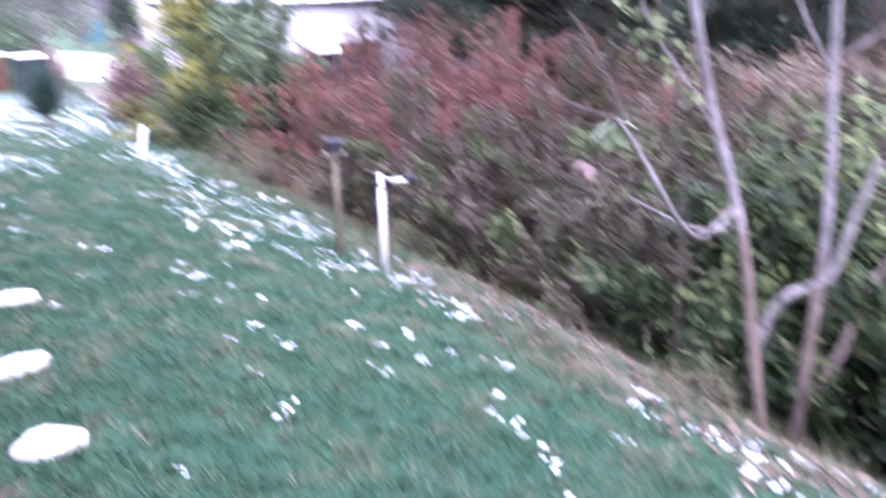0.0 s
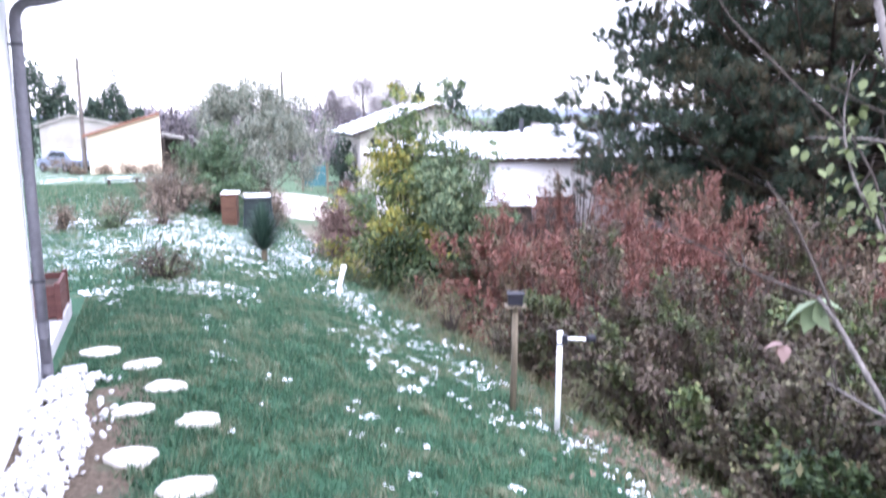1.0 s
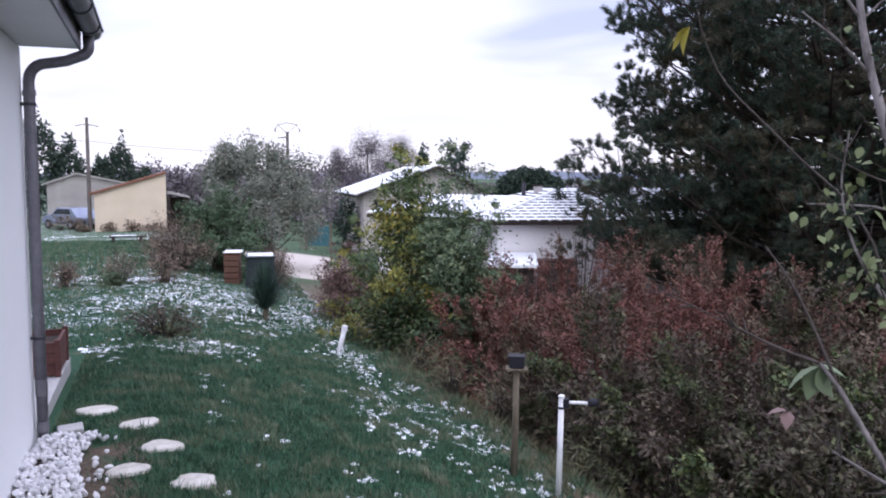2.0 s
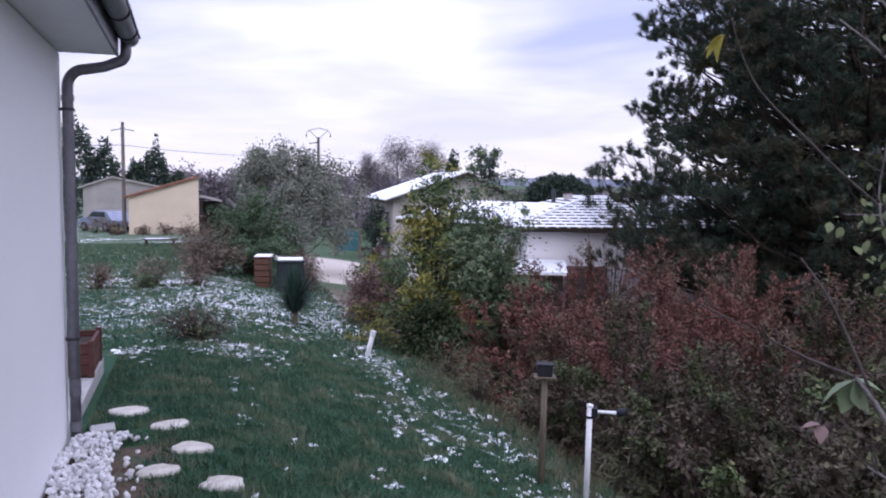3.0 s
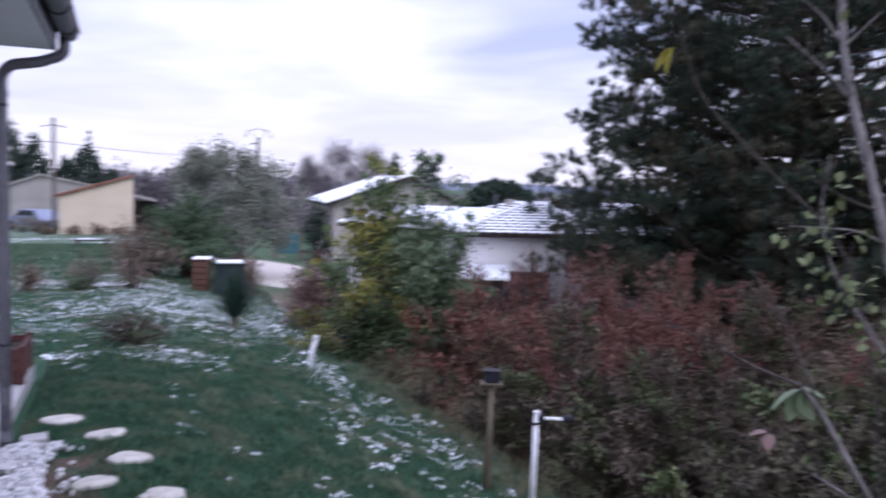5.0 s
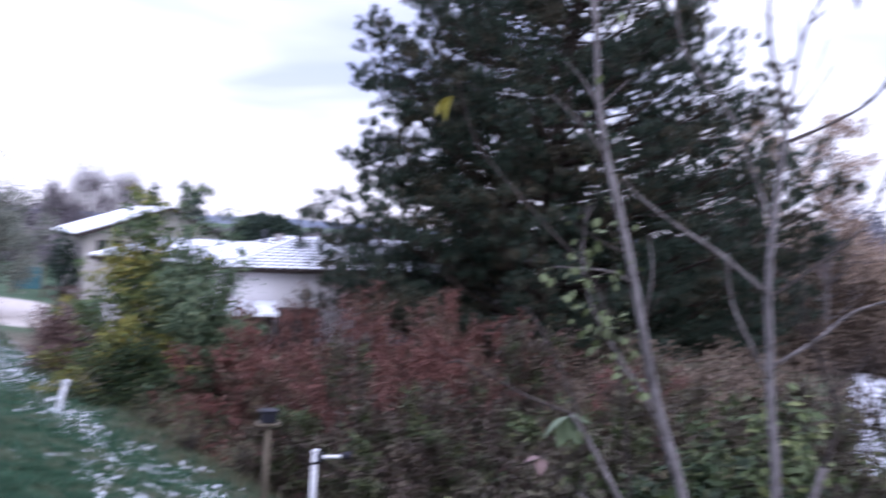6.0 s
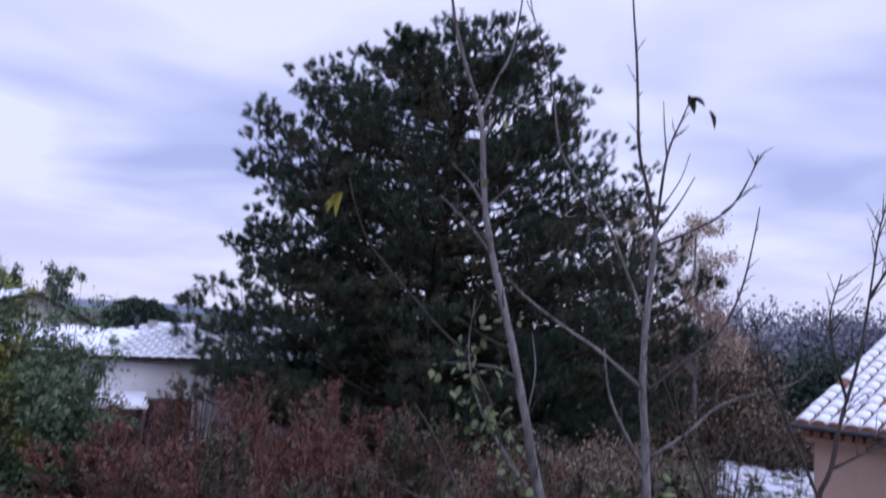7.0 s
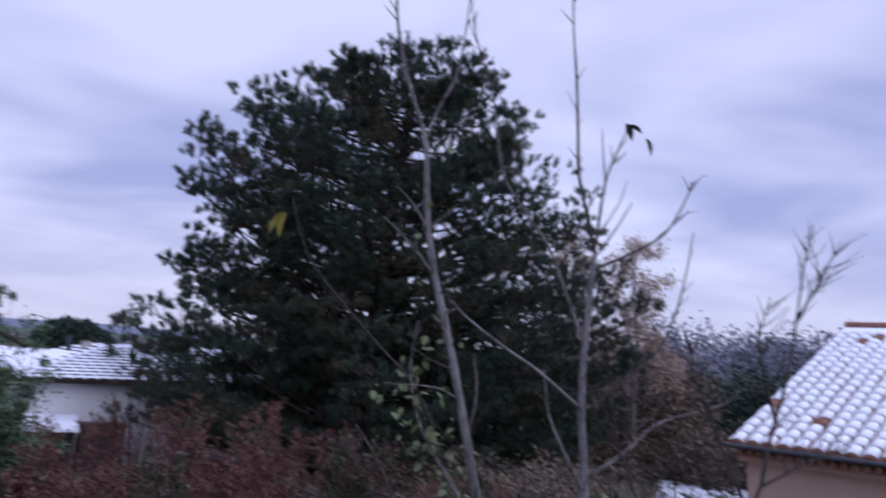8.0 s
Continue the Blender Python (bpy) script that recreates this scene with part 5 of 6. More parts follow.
# ---- poles and wires ----
def make_poles():
    p1, p2 = (-31.4, 42.1), (-33.07, 75.04)
    ob = thing("utility_pole", "wooden utility pole with two slanted crossarms", "pole", m=pose(*p1, -2.0))
    part("shaft", G().tube([(0, 0, 0), (0, 0, 7.1)], [0.14, 0.09], 8), M_POLE, ob)
    for s in (-1, 1):
        part("arm", G().tube([(0, 0, 6.70), (s * 0.56, s * 0.35, 6.56)], 0.028, 6), M_POLE, ob)
    q = thing("utility_pole", "utility pole with a wide peaked crossarm", "pole", m=pose(*p2, -2.4))
    part("shaft", G().tube([(0, 0, 0), (0, 0, 8.5)], [0.2, 0.14], 8), M_POLE, q)
    part("crossarm", G().tube([(-1.15, -0.4, 8.75), (-0.9, -0.3, 9.2), (0, 0, 9.4), (0.9, 0.3, 9.2), (1.15, 0.4, 8.75)], 0.035, 6), M_POLE, q)
    for s in (-1, 1):
        part("strut", G().tube([(0, 0, 8.3), (s * 0.9, s * 0.3, 9.2)], 0.028, 5), M_POLE, q)
        part("insulator", G().tube([(s * 1.13, s * 0.4, 8.75), (s * 1.13, s * 0.4, 8.5)], 0.06, 6), M_BLACK, q)
    part("fuse_arm", G().tube([(-0.7, -0.2, 7.9), (0.1, 0, 8.0)], 0.06, 5), M_POLE, q)
    for nm, a, b, sag in (("cable", (-31.4, 42.1, 3.7), (-33.07, 75.04, 4.3), 0.35), ("cable", (-33.07, 75.04, 4.3), (-10, 95, 2.2), 0.6), ("cable", (-31.4, 42.1, 3.7), (-55, 20, 3.7), 0.4)):
        pts = [Vector(a).lerp(Vector(b), t / 12) - Vector((0, 0, sag * 4 * (t / 12) * (1 - t / 12))) for t in range(13)]
        c = part("overhead_cable", G().tube(pts, 0.018, 4), M_BLACK, None, "thin black overhead cable between the poles")
        tagged(c, category="cable")


make_poles()


def make_gate():
    x, y = -14.6, 35.1
    z = ground_z(x, y)
    ob = thing("gate", "blue-green metal gate between posts across the lane", "gate", m=pose(x, y, z + 0.15, 0, 0, 22))
    for px in (0, 1.15):
        part("gate_post", G().box((px - 0.05, -0.05, -0.3), (px + 0.05, 0.05, 1.15)), M_POST, ob, bevel=0.01)
    part("gate_panel", G().box((0.06, -0.015, 0.10), (1.09, 0.015, 1.02)), M_GATE, ob, bevel=0.005)
    for zz in (0.1, 1.0):
        part("rail", G().tube([(0.05, 0, zz), (1.1, 0, zz)], 0.025, 6), M_GATE, ob)


make_gate()


def make_bench():
    x, y = -18.0, 26.2
    ob = thing("garden_bench", "low dark wooden bench with a little snow on the far grass", "bench", m=pose(x, y, ground_z(x, y), 0, 0, 30))
    for k in range(3):
        part("plank", G().box((-0.62, -0.21 + 0.145 * k, 0.26), (0.62, -0.08 + 0.145 * k, 0.30)), M_EAVE, ob, bevel=0.006)
    for sx in (-0.48, 0.48):
        part("leg", G().box((sx - 0.04, -0.19, -0.05), (sx + 0.04, 0.19, 0.258)), M_EAVE, ob, bevel=0.006)
    part("snow_strip", G().box((-0.55, -0.10, 0.302), (0.35, 0.18, 0.318)), M_SNOW, ob, "thin strip of snow", bevel=0.006)


make_bench()

# ---- scrub along the far side of the field ----
for k, (x, y, r, top) in enumerate([(-31.9, 41.5, 0.9, -0.75), (-30.2, 39.9, 0.5, -1.25), (-28.9, 40.4, 0.6, -1.0), (-27.9, 41.2, 0.6, -0.9), (-27.0, 41.8, 0.6, -1.1), (-34.6, 43.5, 1.0, -0.7), (-36.6, 43.0, 0.8, -1.0)]):
    shrub("far_shrub", "small dark brown shrub at the foot of the cream house", x, y, r, r, top, 500, 0.07, M_BROWNBUSH, 260 + k, twigs=40, slim=0.4, group="scrub by the cream house")

# ---- far trees ----
FAR = "trees along the horizon"
M_FARTWIG = two_tone("far_grey_brown_twigs", (0.10, 0.09, 0.10), (0.20, 0.18, 0.19), 3, 0.9, 0.1, 0.01)
tree("cedar", "open-branched conifer behind the gabled house", -9.3, 44.1, 3.6, 1.6, 42, M_FARGREEN, 2600, 0.10, M_TWIG, 0.12, 0.25, 3, 4, base=-2.3, limbs=22, group=FAR, cloud=0.5)
for k, (x, y, top, sp) in enumerate([(-23.3, 71.0, 4.7, 3.6), (-20.6, 72.5, 4.5, 3.4), (-26.3, 72, 3.6, 2.6)]):
    tree("bare_tree", "rounded leafless tree behind the houses", x, y, top, sp, 45 + k, M_FARBROWN, 17000, 0.05, M_FARTWIG, 0.2, 0.25, 4, 4, base=-2.3, limbs=16, group=FAR, cloud=1.0)


def umbrella_pine():
    ob = thing("umbrella_pine", "dark umbrella pine with a domed crown far off", "tree", m=pose(-9.3, 79.5, -2.5))
    rng = np.random.default_rng(9)
    part("trunk", G().tube([(0, 0, 0), (0.1, 0, 2.0), (0, 0, 3.6)], [0.3, 0.25, 0.2], 8), M_PINEBARK, ob)
    n = 9000
    D = unit(rng.normal(0, 1, (n, 3)))
    D[:, 2] = np.abs(D[:, 2]) * 1.0 - 0.25 * rng.uniform(0, 1, n)
    R = np.array([1 + 0.2 * noise.noise((d[0] * 3, d[1] * 3, d[2] * 3 + 5)) for d in D]) * rng.uniform(0.72, 1.0, n) ** 0.5
    P = D * R[:, None] * np.array([3.5, 3.2, 2.9]) + np.array([0, 0, 2.4])
    U = unit(D + rng.normal(0, 0.6, D.shape))
    V = unit(np.cross(U, rng.normal(0, 1, D.shape)))
    part("crown", quads_mesh("crown", P, U * 0.17, V * 0.10, M_FARGREEN, 0.2), M_FARGREEN, ob, kind="stuff")


umbrella_pine()


def far_wood(name, label, spots, mat, size, seed, per=900, category="woodland", cone=0.0):
    """Distant trees as one uncountable mass: stems and leafage, rounded tops."""
    rng = np.random.default_rng(seed)
    P, wood = [], G()
    for (x, y, top, r) in spots:
        zb = -2.5
        wood.tube([(x, y, zb), (x, y, top - r * 0.5)], [0.12, 0.05], 4, False)
        for i in range(per):
            d = unit(rng.normal(0, 1, 3))
            rr = rng.uniform(0.3, 1) ** 0.5 * (1 + 0.5 * noise.noise((d[0] * 2.6 + x, d[1] * 2.6, d[2] * 2.6 + y)))
            hz = (top - zb) * 0.5
            thin = 1 - cone * (d[2] * rr + 1) / 2
            P.append((x + d[0] * rr * r * thin, y + d[1] * rr * r * thin, max(zb, zb + hz + d[2] * rr * hz)))
    P = np.array(P)
    U = unit(rng.normal(0, 1, P.shape) + np.array([0, 0, 0.5]))
    V = unit(np.cross(U, rng.normal(0, 1, P.shape)))
    s = size * rng.uniform(0.6, 1.4, (len(P), 1))
    ob = thing(name, label, category, kind="" if len(spots) == 1 else "stuff")
    part("wood", wood, M_TWIG, ob, kind="stuff")
    part("foliage", quads_mesh("foliage", P, U * s, V * s * 0.5, mat, 0.2), mat, ob, kind="stuff")


def ring(az0, az1, d0, d1, top0, top1, r, n, seed):
    rng = np.random.default_rng(seed)
    out = []
    for i in range(n):
        az = radians(az0 + (az1 - az0) * (i + rng.uniform(0, 0.9)) / n)
        d = rng.uniform(d0, d1)
        out.append((d * math.sin(az), d * math.cos(az), rng.uniform(top0, top1), r * rng.uniform(0.7, 1.2)))
    return out


far_wood("brown_wood", "leafless brown woodland beyond the field", ring(-34, -19, 88, 100, 2.0, 3.3, 3.0, 34, 51), M_FARBROWN, 0.2, 52, 700)
far_wood("brown_wood", "leafless brown woodland beyond the field", ring(-24, -12, 60, 85, 0.8, 2.0, 2.2, 26, 53), M_FARBROWN, 0.2, 54, 450)
far_wood("brown_wood", "leafless brown woodland at the horizon", ring(-14, 26, 105, 140, 0.2, 1.5, 4.0, 60, 66), M_FARBROWN, 0.3, 67, 260)
far_wood("cypress", "narrow dark cypress behind the houses", [(-17.2, 67.8, 4.3, 1.15)], M_FARGREEN, 0.16, 41, 2600, "tree", 0.55)
far_wood("dark_conifers", "dark conifers behind the grey house", [(-51.8, 62.5, 7.2, 3.4), (-49.8, 64, 5.2, 2.6), (-54, 60, 7.6, 3.2), (-46.2, 66.7, 4.9, 2.7), (-47.8, 66, 3.6, 2.0), (-44.6, 68, 2.6, 1.6), (-60, 58, 6.0, 3)], M_FARGREEN, 0.17, 55, 3600, cone=0.6)
far_wood("grey_wood", "grey woodland behind the pink house, coloured pale for haze", ring(32, 60, 85, 110, 4.5, 7.0, 4.0, 40, 56), M_FARGREY, 0.26, 57, 850)
far_wood("dark_hedge", "dark evergreen hedge behind the pink house", ring(33, 50, 36, 40, 1.3, 2.1, 1.7, 14, 58), M_FARGREEN, 0.12, 59, 1500)
far_wood("brown_thicket", "low brown thicket below the bank", ring(16, 31, 14.5, 18.5, -0.9, -0.1, 1.2, 13, 68), M_BROWNBUSH, 0.045, 69, 2200)
far_wood("brown_thicket", "brown thicket behind the snowy yard", ring(30, 44, 28.5, 31.5, -0.8, 0.4, 1.4, 12, 74), M_BROWNBUSH, 0.07, 75, 1500)
far_wood("brown_thicket", "brown thicket behind the pine", ring(24, 36, 30, 36, 1.2, 3.2, 1.6, 16, 60), M_BROWNBUSH, 0.09, 61, 1200)
tree("birch", "birch with thin pale tan leaves", 15.6, 25.3, 6.1, 2.3, 62, M_BIRCHLEAF, 10500, 0.055, M_BARK, 0.12, 0.2, 4, 4, base=-2.3, limbs=14)
tree("birch", "birch with thin pale tan leaves", 13.6, 26.5, 6.6, 2.2, 63, M_BIRCHLEAF, 8500, 0.055, M_BARK, 0.12, 0.3, 4, 4, base=-2.3, limbs=12)


# ---- young bare trees on the bank ----
def bezier(pts, per=4):
    """A smooth line through a few bend points (Catmull-Rom)."""
    p = [Vector(q) for q in pts]
    p = [p[0] * 2 - p[1]] + p + [p[-1] * 2 - p[-2]]
    out = []
    for i in range(1, len(p) - 2):
        for k in range(per):
            t = k / per
            out.append(0.5 * (2 * p[i] + (p[i + 1] - p[i - 1]) * t + (2 * p[i - 1] - 5 * p[i] + 4 * p[i + 1] - p[i + 2]) * t * t + (3 * p[i] - p[i - 1] - 3 * p[i + 1] + p[i + 2]) * t ** 3))
    return out + [p[-2]]


def stem(ob, name, pts, r0, r1, mat, knots=True, seed=0, n=8):
    q = bezier(pts)
    rng = np.random.default_rng(seed)
    rad = [(r0 + (r1 - r0) * i / (len(q) - 1)) * (1 + (0.10 * rng.uniform(-1, 1) if knots else 0)) for i in range(len(q))]
    return part(name, G().tube(q, rad, n), mat, ob, shade=True), q


def twigs_on(ob, q, rng, count, length, mat, r=0.004, lo=0.3):
    """Short side twigs along a limb."""
    for i in range(count):
        t = rng.uniform(lo, 1.0) * (len(q) - 2)
        j = int(t)
        p = q[j].lerp(q[j + 1], t - j)
        d = (q[j + 1] - q[j]).normalized()
        s = Vector(rng.normal(0, 1, 3))
        s = (s - d * s.dot(d)).normalized()
        L = length * rng.uniform(0.4, 1.2)
        e = p + (d * 0.6 + s * 0.7 + Vector((0, 0, 0.3))).normalized() * L
        m = p.lerp(e, 0.5) + Vector(rng.normal(0, 0.06 * L, 3))
        part("twig", G().tube([p, m, e], [r, r * 0.75, r * 0.35], 5), mat, ob)


def leaf_shape(L, wd, curl=0.2):
    """One broad leaf with a midrib fold."""
    g = G()
    rows = [(0.0, 0.02), (0.2, 0.62), (0.45, 1.0), (0.7, 0.78), (0.9, 0.3), (1.0, 0.02)]
    for t, w in rows:
        z = -curl * L * t * t
        g.v += [(-wd * w, L * t, z + 0.18 * wd * w), (0, L * t, z), (wd * w, L * t, z + 0.18 * wd * w)]
    for i in range(len(rows) - 1):
        k = 3 * i
        g.f += [(k, k + 1, k + 4, k + 3), (k + 1, k + 2, k + 5, k + 4)]
    return g


def leaves_on(ob, spots, L, wd, mat, seed, name="leaf"):
    rng = np.random.default_rng(seed)
    me = leaf_shape(L, wd).mesh(name, mat, shade=True)
    for p in spots:
        s = rng.uniform(0.7, 1.2)
        part(name, me, mat, ob, m=Matrix.Translation(p) @ Euler((rng.uniform(-1.2, 0.3), rng.uniform(-0.6, 0.6), rng.uniform(0, 6.28))).to_matrix().to_4x4() @ Matrix.Scale(s, 4))


def first_tree():
    bx, by = 1.66, 3.42
    zb = ground_z(bx, by)
    ob = thing("young_tree", "slender young tree with smooth grey bark, almost bare", "tree", "young trees on the bank", pose(bx, by, zb))
    o = Vector((bx, by, zb))
    rng = np.random.default_rng(71)
    V = lambda x, y, z: Vector((x, y, z)) - o
    _, q = stem(ob, "trunk", [(0, 0, -0.1), V(1.55, 3.46, -0.29), V(1.44, 3.51, 0.32), V(1.28, 3.59, 0.87), V(1.19, 3.60, 1.24), V(1.10, 3.60, 1.59), V(1.03, 3.60, 1.83), V(0.97, 3.60, 2.04), V(0.92, 3.60, 2.29), V(0.89, 3.60, 2.62), V(0.86, 3.60, 2.76)], 0.031, 0.011, M_TRUNK, seed=1)
    _, l1 = stem(ob, "limb", [V(0.86, 3.60, 2.75), V(0.77, 3.60, 2.98), V(0.70, 3.60, 3.25), V(0.67, 3.60, 3.55), V(0.64, 3.60, 4.0)], 0.011, 0.004, M_BARK, seed=2)
    _, l2 = stem(ob, "limb", [V(0.88, 3.60, 2.69), V(0.94, 3.60, 2.86), V(1.02, 3.60, 3.04), V(1.06, 3.60, 3.31), V(1.08, 3.60, 3.65)], 0.008, 0.003, M_BARK, seed=3)
    _, l3 = stem(ob, "limb", [V(0.96, 3.60, 2.03), V(0.84, 3.60, 2.16), V(0.70, 3.60, 2.28)], 0.008, 0.003, M_BARK, seed=4)
    stem(ob, "limb", [V(0.92, 3.60, 2.25), V(0.84, 3.60, 2.36), V(0.75, 3.60, 2.44)], 0.007, 0.002, M_BARK, seed=14)
    _, l4 = stem(ob, "limb", [V(0.93, 3.60, 2.24), V(1.00, 3.61, 2.31), V(1.07, 3.62, 2.38)], 0.006, 0.002, M_BARK, seed=5)
    stem(ob, "limb", [V(1.19, 3.60, 1.23), V(1.22, 3.58, 1.46), V(1.19, 3.57, 1.65)], 0.007, 0.003, M_BARK, seed=15)
    stem(ob, "limb", [V(1.12, 3.60, 1.56), V(0.97, 3.57, 1.61), V(0.79, 3.55, 1.71)], 0.006, 0.002, M_TWIG, seed=16)
    _, l11 = stem(ob, "limb", [V(1.13, 3.60, 1.43), V(1.00, 3.56, 1.48), V(0.74, 3.54, 1.49)], 0.007, 0.003, M_BARK, seed=17)
    _, l5 = stem(ob, "limb", [V(1.30, 3.58, 0.80), V(1.05, 3.56, 1.12), V(0.93, 3.55, 1.31), V(0.87, 3.55, 1.55), V(0.89, 3.55, 1.79)], 0.009, 0.003, M_BARK, seed=6)
    # a stout low limb that rises past the second tree
    stem(ob, "limb", [V(1.56, 3.46, -0.36), V(1.65, 3.50, -0.17), V(1.73, 3.50, -0.07), V(1.92, 3.50, 0.02), V(2.01, 3.52, 0.32), V(2.09, 3.52, 0.60)], 0.024, 0.018, M_BARK, seed=21)
    _, l12 = stem(ob, "limb", [V(2.09, 3.52, 0.58), V(2.13, 3.50, 0.84), V(2.03, 3.50, 1.09), V(1.92, 3.50, 1.33), V(1.83, 3.50, 1.52)], 0.012, 0.003, M_TWIG, seed=22)
    stem(ob, "limb", [V(1.95, 3.50, 1.27), V(1.91, 3.50, 1.52), V(1.90, 3.50, 1.69)], 0.006, 0.002, M_TWIG, seed=23)
    stem(ob, "limb", [V(2.09, 3.50, 0.95), V(2.24, 3.48, 1.12), V(2.30, 3.47, 1.29)], 0.006, 0.002, M_TWIG, seed=24)
    twigs_on(ob, l12, rng, 10, 0.18, M_TWIG, 0.003)
    # low branches that reach out over the lawn
    _, l6 = stem(ob, "limb", [Vector((1.42, 3.52, 0.38)) - o, Vector((1.10, 3.05, 0.42)) - o, Vector((0.92, 2.80, 0.56)) - o, Vector((0.81, 2.78, 0.73)) - o, Vector((0.71, 2.8, 0.9)) - o, Vector((0.65, 2.82, 0.98)) - o], 0.014, 0.007, M_BARK, seed=7)
    _, l7 = stem(ob, "limb", [Vector((0.65, 2.82, 0.98)) - o, Vector((0.5, 2.85, 1.03)) - o, Vector((0.35, 2.87, 1.1)) - o, Vector((0.13, 2.89, 1.2)) - o], 0.006, 0.002, M_TWIG, seed=8)
    _, l8 = stem(ob, "limb", [Vector((1.40, 3.52, 0.30)) - o, Vector((1.12, 3.0, 0.46)) - o, Vector((0.95, 2.86, 0.54)) - o, Vector((0.81, 2.88, 0.61)) - o, Vector((0.72, 2.9, 0.66)) - o], 0.009, 0.004, M_BARK, seed=9)
    _, l9 = stem(ob, "limb", [Vector((0.71, 2.8, 0.9)) - o, Vector((0.62, 2.84, 1.12)) - o, Vector((0.55, 2.88, 1.26)) - o, Vector((0.48, 2.9, 1.36)) - o], 0.006, 0.003, M_TWIG, seed=10)
    _, l10 = stem(ob, "limb", [V(1.33, 3.56, 0.70), V(1.15, 3.50, 0.95), V(1.00, 3.46, 1.15), V(0.93, 3.45, 1.28)], 0.008, 0.003, M_BARK, seed=11)
    for l, c, ln in ((q, 12, 0.2), (l1, 6, 0.18), (l2, 5, 0.14), (l3, 4, 0.12), (l5, 6, 0.16), (l7, 4, 0.1), (l8, 6, 0.14), (l10, 5, 0.14), (l11, 5, 0.12)):
        twigs_on(ob, l, rng, c, ln, M_TWIG)
    # leaves left on it
    me = leaf_shape(0.125, 0.036, 0.35).mesh("leaf", M_PETAL, shade=True)
    tip = Vector((0.65, 2.82, 0.97)) - o
    for rx, ry, rz in ((-60, 15, -10), (-25, 0, 85), (-10, 10, -80), (-75, -30, 40)):
        part("leaf", me, M_PETAL, ob, m=Matrix.Translation(tip) @ pose(0, 0, 0, rx, ry, rz))
    dry = leaf_shape(0.062, 0.024, 0.6).mesh("dry_leaf", M_DRYLEAF, shade=True)
    for rx, rz in ((20, 100), (-20, 165)):
        part("dry_leaf", dry, M_DRYLEAF, ob, m=Matrix.Translation(Vector((0.58, 2.93, 0.78)) - o) @ pose(0, 0, 0, rx, 0, rz))
    stem(ob, "limb", [Vector((0.72, 2.9, 0.66)) - o, Vector((0.62, 2.92, 0.74)) - o, Vector((0.57, 2.93, 0.79)) - o], 0.003, 0.002, M_TWIG, seed=12)
    for l, nleaf, seed in ((l5, 60, 80), (l10, 46, 81), (l11, 14, 82), (q, 16, 83)):
        rr = np.random.default_rng(seed)
        sp = []
        for i in range(nleaf):
            t = rr.uniform(0.35, 1.0) * (len(l) - 2)
            j = int(t)
            sp.append(l[j].lerp(l[j + 1], t - j) + Vector(rr.normal(0, 0.065, 3)))
        leaves_on(ob, sp, 0.048, 0.016, M_GREENLEAF, seed)


M_GREENLEAF = leafy("pale_green_leaf", [(0.0, (0.06, 0.09, 0.04)), (1.0, (0.165, 0.185, 0.085))])
first_tree()


